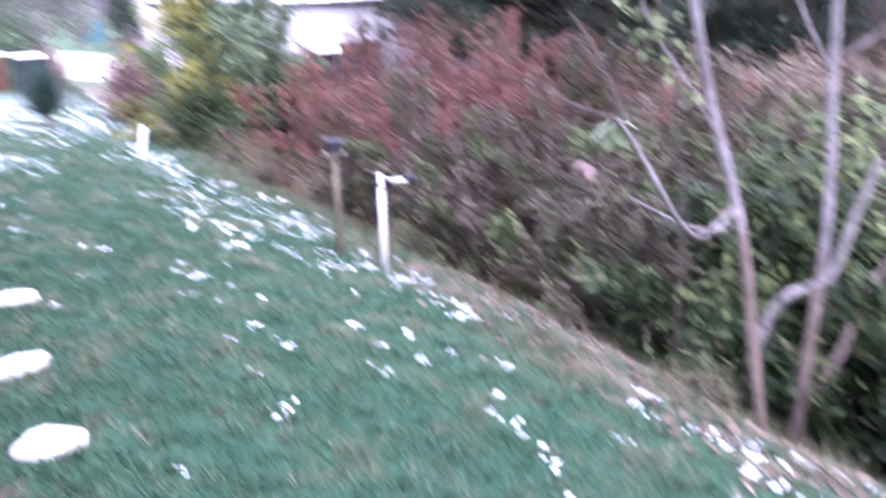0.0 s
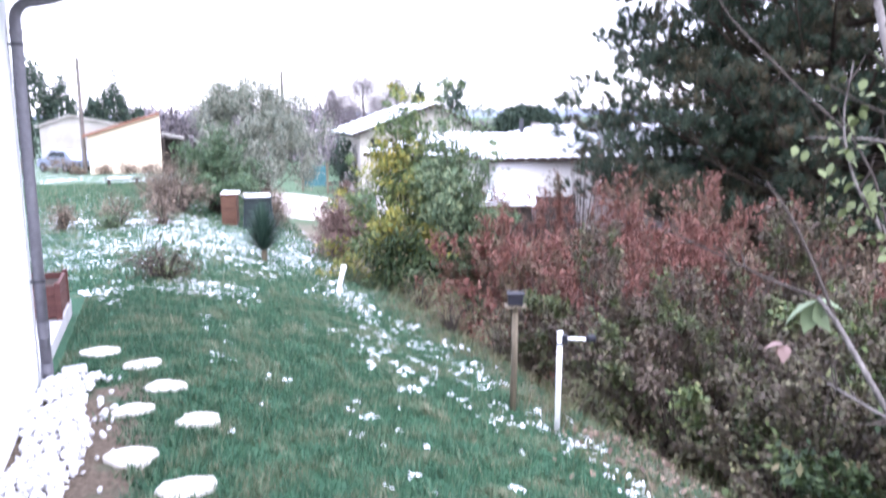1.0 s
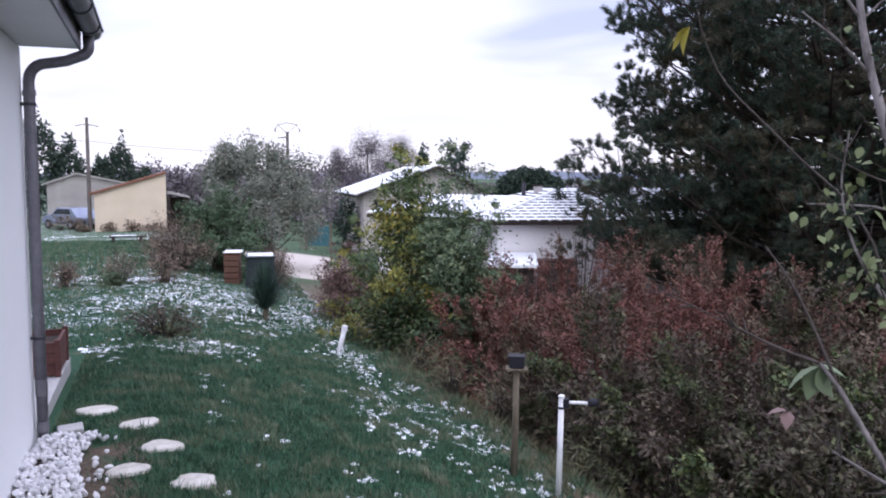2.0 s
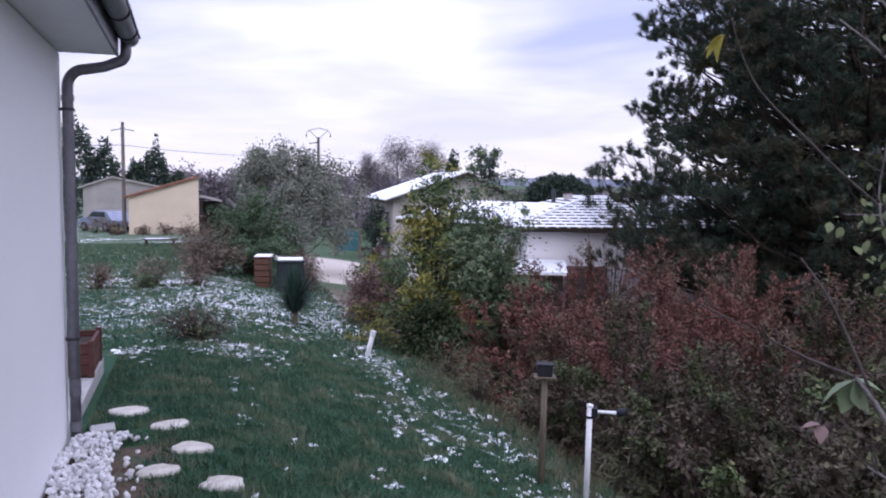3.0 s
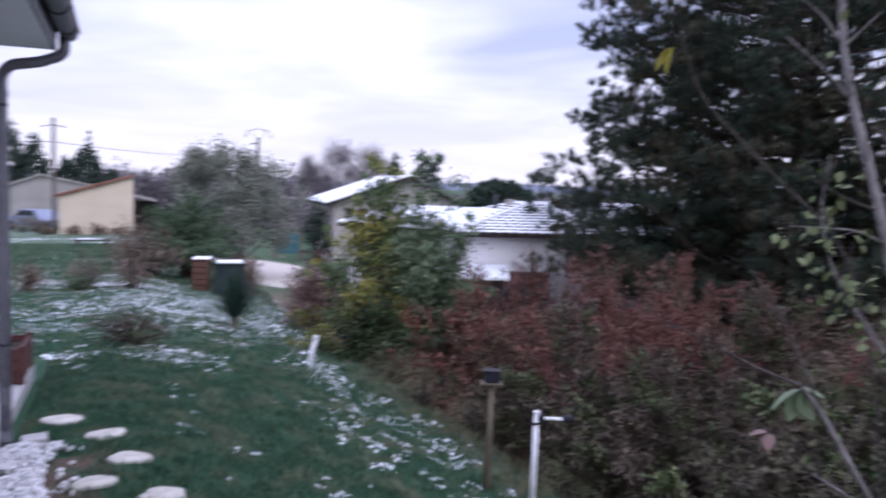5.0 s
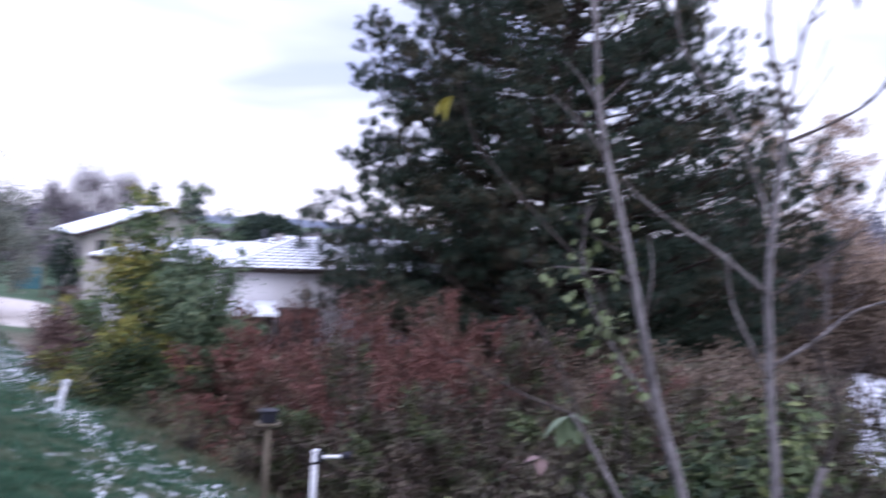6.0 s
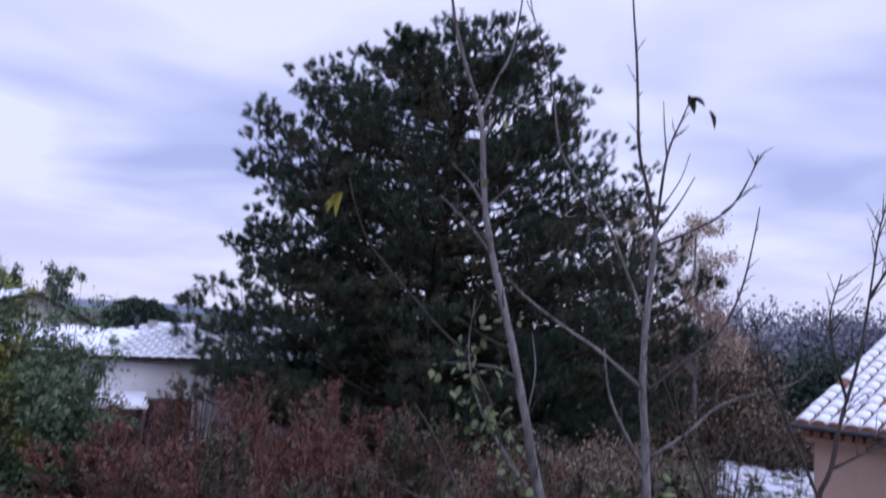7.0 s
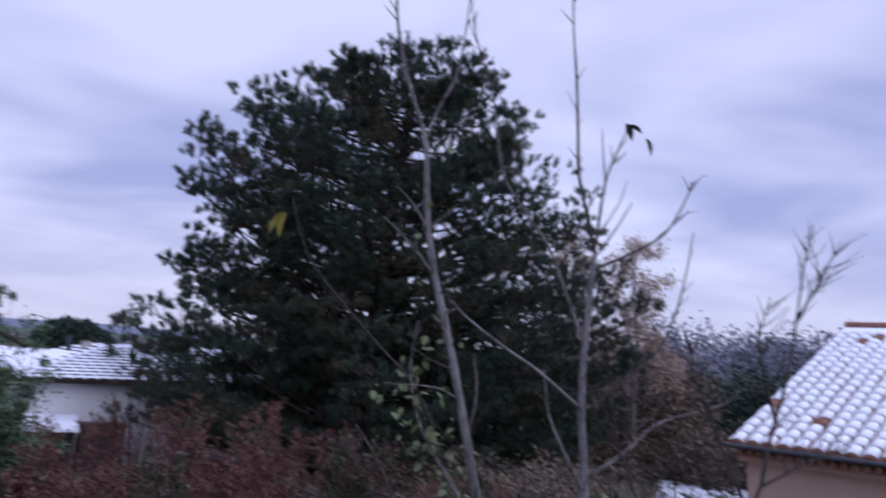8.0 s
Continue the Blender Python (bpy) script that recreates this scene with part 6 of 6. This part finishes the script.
def second_tree():
    bx, by = 1.92, 3.60
    zb = ground_z(bx, by)
    ob = thing("young_tree", "forked young tree with grey bark and long bare branches", "tree", "young trees on the bank", pose(bx, by, zb))
    o = Vector((bx, by, zb))
    rng = np.random.default_rng(72)
    V = lambda x, y, z: Vector((x, y, z)) - o
    _, q = stem(ob, "trunk", [(0, 0, -0.1), V(1.92, 3.60, -0.38), V(1.93, 3.61, 0.06), V(1.92, 3.64, 0.53), V(1.89, 3.67, 0.85), V(1.87, 3.68, 1.17), V(1.85, 3.68, 1.37), V(1.85, 3.68, 1.66), V(1.87, 3.68, 1.95), V(1.89, 3.68, 2.23)], 0.030, 0.014, M_TRUNK, seed=1)
    _, l1 = stem(ob, "limb", [V(1.89, 3.68, 2.22), V(1.85, 3.68, 2.39), V(1.78, 3.68, 2.63), V(1.76, 3.68, 2.90), V(1.74, 3.68, 3.17), V(1.71, 3.68, 3.45), V(1.69, 3.68, 3.85)], 0.012, 0.004, M_TWIG, seed=2)
    _, l2 = stem(ob, "limb", [V(1.89, 3.68, 2.22), V(1.94, 3.68, 2.62), V(2.02, 3.67, 2.84), V(2.07, 3.67, 2.96)], 0.009, 0.003, M_TWIG, seed=3)
    stem(ob, "limb", [V(1.94, 3.68, 2.62), V(1.92, 3.68, 2.78), V(1.91, 3.68, 2.92)], 0.005, 0.002, M_TWIG, seed=13)
    _, l3 = stem(ob, "limb", [V(1.89, 3.68, 2.14), V(2.12, 3.68, 2.25), V(2.32, 3.67, 2.38), V(2.44, 3.66, 2.58), V(2.48, 3.66, 2.69)], 0.009, 0.003, M_TWIG, seed=4)
    stem(ob, "limb", [V(1.89, 3.68, 2.20), V(2.02, 3.68, 2.38), V(2.11, 3.68, 2.53)], 0.006, 0.003, M_TWIG, seed=14)
    stem(ob, "limb", [V(1.88, 3.68, 2.29), V(2.03, 3.70, 2.50), V(2.09, 3.70, 2.66)], 0.005, 0.002, M_TWIG, seed=15)
    stem(ob, "limb", [V(2.27, 3.67, 2.35), V(2.41, 3.66, 2.47), V(2.47, 3.66, 2.53)], 0.004, 0.002, M_TWIG, seed=16)
    _, l4 = stem(ob, "limb", [V(1.86, 3.68, 1.38), V(2.08, 3.67, 1.55), V(2.27, 3.66, 1.71), V(2.39, 3.66, 1.93), V(2.45, 3.65, 2.18), V(2.49, 3.65, 2.40)], 0.009, 0.003, M_TWIG, seed=5)
    _, l5 = stem(ob, "limb", [V(1.86, 3.68, 1.39), V(1.60, 3.69, 1.58), V(1.41, 3.70, 1.69), V(1.20, 3.72, 1.83), V(1.10, 3.73, 1.92)], 0.011, 0.004, M_BARK, seed=6)
    _, l6 = stem(ob, "limb", [V(1.88, 3.68, 1.04), V(2.09, 3.64, 1.19), V(2.27, 3.60, 1.35), V(2.62, 3.55, 1.46), V(2.74, 3.52, 1.56)], 0.010, 0.003, M_BARK, seed=7)
    _, l7 = stem(ob, "limb", [V(1.90, 3.68, 0.95), V(1.77, 3.66, 1.14), V(1.65, 3.65, 1.36), V(1.61, 3.65, 1.59)], 0.011, 0.005, M_BARK, seed=8)
    _, l10 = stem(ob, "limb", [V(1.85, 3.68, 1.74), V(1.74, 3.70, 2.00), V(1.63, 3.72, 2.25), V(1.49, 3.73, 2.42), V(1.36, 3.74, 2.61), V(1.30, 3.74, 2.93), V(1.24, 3.74, 3.13), V(1.17, 3.75, 3.33), V(1.12, 3.75, 3.6)], 0.009, 0.003, M_BARK, seed=17)
    _, l9 = stem(ob, "limb", [V(1.93, 3.60, -0.80), V(2.10, 3.60, -0.45), V(2.17, 3.60, -0.13), V(2.27, 3.58, 0.05), V(2.45, 3.5, 0.35), V(2.58, 3.45, 0.8)], 0.026, 0.009, M_TRUNK, seed=10)
    twigs_on(ob, l9, rng, 6, 0.25, M_TWIG)
    for l, c, ln in ((q, 10, 0.2), (l1, 9, 0.13), (l2, 4, 0.1), (l3, 7, 0.12), (l4, 6, 0.14), (l5, 6, 0.16), (l6, 8, 0.18), (l7, 6, 0.14), (l10, 9, 0.14)):
        twigs_on(ob, l, rng, c, ln, M_TWIG, 0.0035)
    hang = leaf_shape(0.10, 0.024, 0.5).mesh("dry_leaf", M_DARKLEAF, shade=True)
    for p, r in ((V(2.06, 3.67, 2.96), (10, 0, -80)), (V(2.05, 3.67, 2.97), (-25, 0, -60)), (V(2.17, 3.66, 2.90), (-45, 0, -95)), (V(2.38, 3.66, 1.96), (-80, 0, 40)), (V(2.10, 3.67, 1.58), (-85, 0, 10))):
        part("dry_leaf", hang, M_DARKLEAF, ob, "dark shrivelled leaf", m=Matrix.Translation(p) @ pose(0, 0, 0, *r))


M_DARKLEAF = leafy("dark_dry_leaf", [(0.0, (0.03, 0.022, 0.022)), (1.0, (0.07, 0.05, 0.045))])
second_tree()


def third_shrub():
    bx, by = 2.75, 3.55
    zb = ground_z(bx, by)
    ob = thing("bare_shrub", "dark leafless shrub with upright crooked branches", "shrub", m=pose(bx, by, zb))
    o = Vector((bx, by, zb))
    rng = np.random.default_rng(73)
    V = lambda x, y, z: Vector((x, y, z)) - o
    runs = [[(2.74, 3.52, 0.6), (2.84, 3.50, 1.05), (2.90, 3.50, 1.31), (3.00, 3.50, 1.61), (3.07, 3.50, 1.97), (3.12, 3.50, 2.28), (3.18, 3.50, 2.50)],
            [(3.07, 3.50, 1.95), (3.16, 3.46, 2.13), (3.28, 3.4, 2.4)], [(2.79, 3.50, 0.85), (2.63, 3.50, 1.16), (2.49, 3.50, 1.44), (2.40, 3.50, 1.63), (2.38, 3.50, 1.79)],
            [(2.93, 3.50, 1.40), (2.86, 3.50, 1.60), (2.82, 3.50, 1.83), (2.89, 3.50, 2.06)], [(2.85, 3.50, 1.05), (3.08, 3.45, 1.17), (3.35, 3.4, 1.28)]]
    for k, r in enumerate(runs):
        _, q = stem(ob, "branch", [(0, 0, -0.05)] + [V(*p) for p in r] if k == 0 else [V(*p) for p in r], 0.015 if k == 0 else 0.009, 0.003, M_TWIG, seed=k)
        twigs_on(ob, q, rng, 18, 0.22, M_TWIG, 0.0035)


third_shrub()
M_PALE = leafy("pale_green_leaves", [(0.0, (0.04, 0.055, 0.022)), (0.6, (0.085, 0.115, 0.042)), (1.0, (0.18, 0.20, 0.075))])
x, y = W(4.3, 2.6)
shrub("leafy_shrub", "leafy shrub with pale green leaves under the young trees", x, y, 0.8, 0.8, 0.78, 4800, 0.042, M_GREEN, 231, twigs=120)
shrub("leafy_shrub", "leafy shrub with pale green leaves under the young trees", 2.3, 4.5, 0.8, 0.8, 0.72, 4200, 0.042, M_PALE, 233, twigs=120)
x, y = W(4.2, 1.2)
shrub("leafy_shrub", "leafy shrub with dark green leaves under the young trees", x, y, 0.8, 0.8, 0.35, 4600, 0.045, M_GREEN, 232, twigs=120)


# ---- a shoot with one yellow leaf ----
def yellow_shoot():
    bx, by = 1.30, 3.85
    zb = ground_z(bx, by)
    ob = thing("tall_shoot", "thin tall shoot with a drooping yellow leaf at its tip", "plant", m=pose(bx, by, zb))
    o = Vector((bx, by, zb))
    V = lambda x, y, z: Vector((x, y, z)) - o
    stem(ob, "stem", [(0, 0, -0.05), V(1.28, 3.9, 0.4), V(1.12, 3.98, 1.3), V(0.78, 4.08, 1.72), V(0.48, 4.16, 2.05), V(0.37, 4.18, 2.28), V(0.33, 4.18, 2.42)], 0.008, 0.003, M_TWIG, seed=1)
    me = leaf_shape(0.13, 0.03, 0.5).mesh("leaf", M_YLEAF, shade=True)
    for r in ((-20, 0, 95), (-35, 20, 60), (-50, 0, 120)):
        part("leaf", me, M_YLEAF, ob, "drooping yellow leaf", m=Matrix.Translation(V(0.30, 4.18, 2.34)) @ pose(0, 0, 0, *r))


yellow_shoot()


# ---- grass and snow on the lawn ----
def make_grass():
    rng = np.random.default_rng(21)

    def blades(n, b0, b1, a0, a1, h0, h1, w, mat, name, label, lean=0.6, keep=None, power=1.0):
        b = rng.uniform(b0, b1, n)
        a = a0 + (a1 - a0) * rng.uniform(0, 1, n) ** power
        if keep is not None:
            ok = np.array([keep(p, q) for p, q in zip(b, a)])
            b, a = b[ok], a[ok]
        n = len(b)
        z = np.array([height(p, q) for p, q in zip(b, a)])
        x, y = CA * b - SA * a, SA * b + CA * a
        base = np.stack([x, y, z - 0.004], 1)
        h = rng.uniform(h0, h1, (n, 1))
        az = rng.uniform(0, 6.283, n)
        side = np.stack([np.cos(az), np.sin(az), 0 * az], 1) * w * rng.uniform(0.6, 1.3, (n, 1))
        tip = base + np.array([0, 0, 1.0]) * h + rng.normal(0, lean * 0.5, (n, 3)) * h * np.array([1, 1, 0.15])
        ob = part(name, tris_mesh(name, base + side, base - side, tip, mat), mat, None, label, kind="stuff")
        tagged(ob, category="grass")

    def lawn(b, a):
        for sb, sa, rb, ra in STONES:
            if ((b - sb) / rb) ** 2 + ((a - sa) / ra) ** 2 < 0.75:
                return False
        soil = smooth(-0.34, 0.02, b + 0.25 * noise.noise((b * 3, a * 3, 1.0)))
        if a > 5.1:
            soil = 1.0
        thin = 1 - 0.5 * smooth(0.0, 0.4, noise.noise((b * 5.0, a * 5.0, 4.0)))
        edge = 1 - 0.7 * smooth(2.15, 2.7, b + 0.3 * noise.noise((b * 2, a * 2, 9.0)))
        return rng.uniform() < soil * edge * max(0.25, thin)

    blades(275000, -0.66, 3.0, -1.5, 8.5, 0.016, 0.048, 0.0035, M_GRASS, "lawn_grass", "short green lawn grass", keep=lawn, power=0.85)
    blades(60000, -9.0, 3.0, 17, 36, 0.05, 0.12, 0.014, M_GRASS, "field_grass", "rough grass on the field beyond the garden")
    blades(70000, -3.0, 2.9, 8.5, 17, 0.02, 0.05, 0.008, M_GRASS, "lawn_grass", "short green lawn grass")
    # tussocks that stand above the mown grass
    spots = [(rng.uniform(-0.2, 2.9), rng.uniform(1.2, 12.0)) for _ in range(1700)]
    tb = np.repeat(np.array(spots), 22, 0) + rng.normal(0, 0.022, (1700 * 22, 2))
    tz = np.array([height(p, q) for p, q in tb])
    base = np.stack([CA * tb[:, 0] - SA * tb[:, 1], SA * tb[:, 0] + CA * tb[:, 1], tz - 0.004], 1)
    lean = rng.normal(0, 0.45, base.shape) * np.array([1, 1, 0])
    hh = rng.uniform(0.035, 0.085, (len(tb), 1))
    sd = unit(np.cross(lean + 1e-3, [0, 0, 1.0])) * 0.0035
    ok = np.array([all(((p - sb) / rb) ** 2 + ((q - sa) / ra) ** 2 > 0.9 for sb, sa, rb, ra in STONES) for p, q in tb])
    ob = part("tussock_grass", tris_mesh("tussock_grass", (base + sd)[ok], (base - sd)[ok], (base + (np.array([0, 0, 1.0]) + lean) * hh)[ok], M_GRASS), M_GRASS, None, "small tussocks of green and yellowed grass", kind="stuff")
    tagged(ob, category="grass")
    blades(24000, 2.3, 3.7, 0.3, 13, 0.03, 0.15, 0.004, M_STRAW, "dead_grass", "dead grass on the bank", 0.9,
           keep=lambda b, a: rng.uniform() < (0.25 + 0.75 * smooth(-0.1, 0.25, noise.noise((b * 1.5, a * 1.5, 7.0)))) * smooth(2.2, 2.75, b + 0.35 * (1 - smooth(2.5, 4.0, a))))


make_grass()


def make_snow():
    rng = np.random.default_rng(23)
    g = G()

    def dab(b, a, s):
        x, y = W(b, a)
        z = height(b, a) + 0.008
        n = 7
        sx, sy, rot = s * rng.uniform(0.7, 1.5), s * rng.uniform(0.45, 0.9), rng.uniform(0, 6.28)
        vs = []
        rr = [rng.uniform(0.3, 1.5) for _ in range(n)]
        for sc, zz in ((1.0, -0.010), (0.92, 0.001), (0.5, 0.003 + 0.02 * s)):
            for i in range(n):
                t = 2 * math.pi * i / n
                u, v = math.cos(t) * sx * sc * rr[i], math.sin(t) * sy * sc * rr[i]
                vs.append((x + u * math.cos(rot) - v * math.sin(rot), y + u * math.sin(rot) + v * math.cos(rot), z + zz + rng.uniform(-0.003, 0.003)))
        g.add(vs, [(l * n + i, l * n + (i + 1) % n, (l + 1) * n + (i + 1) % n, (l + 1) * n + i) for l in range(2) for i in range(n)] + [tuple(2 * n + i for i in range(n))])

    def clump(b, a, count, spread, s):
        for _ in range(count):
            dab(b + rng.normal(0, spread * 0.6), a + rng.normal(0, spread), s * rng.uniform(0.4, 1.2))

    for _ in range(80):
        b, a = rng.uniform(0.3, 2.7), rng.uniform(1.3, 8.0)
        clump(b, a, rng.integers(2, 6), 0.028, 0.020)
    # a trail of snow along the lawn's shoulder
    for _ in range(115):
        a = rng.uniform(4.6, 10.5)
        clump(2.15 + 0.15 * rng.normal() - 0.03 * (a - 5), a, rng.integers(2, 6), 0.05, 0.019)
    for _ in range(24):
        a = rng.uniform(5.2, 7.2)
        clump(1.78 + 0.16 * rng.normal(), a, rng.integers(3, 8), 0.045, 0.023)
    for _ in range(50):
        clump(2.45 + 0.10 * rng.normal(), rng.uniform(3.2, 8.0), rng.integers(3, 8), 0.05, 0.021)
    for _ in range(16):
        clump(2.62 + 0.15 * rng.normal(), rng.uniform(0.9, 2.3), 5, 0.05, 0.024)
    # drifts of thicker cover further out
    for _ in range(3000):
        b, a = rng.uniform(-2.8, 2.3), rng.uniform(7.6, 17.5)
        drift = noise.noise((b * 0.9 + 3, a * 0.75, 2.0)) + 0.35 * noise.noise((b * 3.5, a * 3.0, 6.0))
        band = 0.26 * smooth(-1.0, 0.5, b) * math.exp(-((a - 10.8) / 0.9) ** 2) + 0.26 * math.exp(-((a - 14.2) / 1.0) ** 2)
        if drift + band > 0.24 + 0.42 * (1 - smooth(8.4, 10.4, a)) + 0.22 * (1 - smooth(-1.6, -0.2, b)):
            dab(b, a, rng.uniform(0.012, 0.04))
    # thicker drifts, each with its own reach
    for b0, a0, rb, ra, count in ((-0.1, 15.4, 0.55, 0.22, 420), (-1.3, 15.9, 0.35, 0.25, 170), (0.9, 12.6, 0.75, 0.8, 750), (0.15, 12.1, 0.5, 0.4, 160), (2.2, 12.9, 0.10, 0.9, 150), (2.1, 9.1, 0.14, 0.6, 110), (1.5, 11.2, 0.3, 0.2, 70), (-0.35, 8.4, 0.5, 0.1, 50), (0.5, 8.75, 0.22, 0.2, 120)):
        for _ in range(count):
            dab(b0 + rng.normal() * rb, a0 + rng.normal() * ra, rng.uniform(0.012, 0.04))
    for _ in range(110):
        dab(0.45 + rng.normal() * 0.22, 8.35 + rng.normal() * 0.2, rng.uniform(0.015, 0.04))
    for _ in range(3600):
        b, a = rng.uniform(-9.0, 2.0), rng.uniform(17, 46)
        if noise.noise((b * 0.5, a * 0.4, 4.0)) > 0.02:
            dab(b, a, rng.uniform(0.03, 0.08))
    ob = part("snow_patches", g, M_SNOW, None, "scattered patches of melting snow on the grass", kind="stuff")
    tagged(ob, category="snow")


make_snow()


def make_litter():
    """Fallen leaves on the bank below the young trees."""
    rng = np.random.default_rng(29)
    n = 900
    a = rng.uniform(0.2, 4.5, n)
    b = 2.85 + rng.normal(0, 0.28, n)
    z = np.array([height(p, q) for p, q in zip(b, a)]) + rng.uniform(0.006, 0.03, n)
    P = np.stack([CA * b - SA * a, SA * b + CA * a, z], 1)
    nrm = unit(np.array([0, 0, 1.0]) + rng.normal(0, 0.35, P.shape))
    U = unit(np.cross(nrm, rng.normal(0, 1, P.shape)))
    V = np.cross(nrm, U)
    s = rng.uniform(0.018, 0.042, (n, 1))
    ob = part("fallen_leaves", quads_mesh("fallen_leaves", P, U * s, V * s * 0.55, M_FALLEN, 0.3), M_FALLEN, None, "fallen brown leaves on the bank", kind="stuff")
    tagged(ob, category="leaves")


M_FALLEN = leafy("fallen_leaf", [(0.0, (0.060, 0.040, 0.030)), (0.5, (0.130, 0.088, 0.065)), (0.85, (0.205, 0.148, 0.110)), (1.0, (0.300, 0.230, 0.180))])
make_litter()


def neighbour_snow():
    """Snow lying on the open ground beside the pink house."""
    g = G()
    n = 130
    vs = []
    for j in range(n):
        for i in range(n):
            az, d = radians(33.0 + 8.5 * i / (n - 1)), 15.5 + 15.0 * j / (n - 1)
            x, y = d * math.sin(az), d * math.cos(az)
            edge = min(i, j, n - 1 - i, n - 1 - j) / 6
            vs.append((x, y, ground_z(x, y) + 0.12 * min(1, edge) - 0.04 + 0.05 * noise.noise((x * 0.8, y * 0.8, 0)) + 0.03 * noise.noise((x * 2.5, y * 2.5, 5))))
    def kept(i, j):
        x, y, z = vs[j * n + i]
        rim = min(i, j, n - 2 - i, n - 2 - j) / 14
        return noise.noise((x * 1.3, y * 1.3, 3)) + 0.7 * noise.noise((x * 4.0, y * 4.0, 8)) < 0.0 + 0.2 * min(1.0, rim) - 0.3 * (1 - min(1.0, rim))

    g.add(vs, [(j * n + i, (j + 1) * n + i, (j + 1) * n + i + 1, j * n + i + 1) for j in range(n - 1) for i in range(n - 1) if kept(i, j)])
    ob = part("snow_field", g, M_SNOW, None, "snow lying on the yard beside the pink house", shade=True, kind="stuff")
    tagged(ob, category="snow")


neighbour_snow()
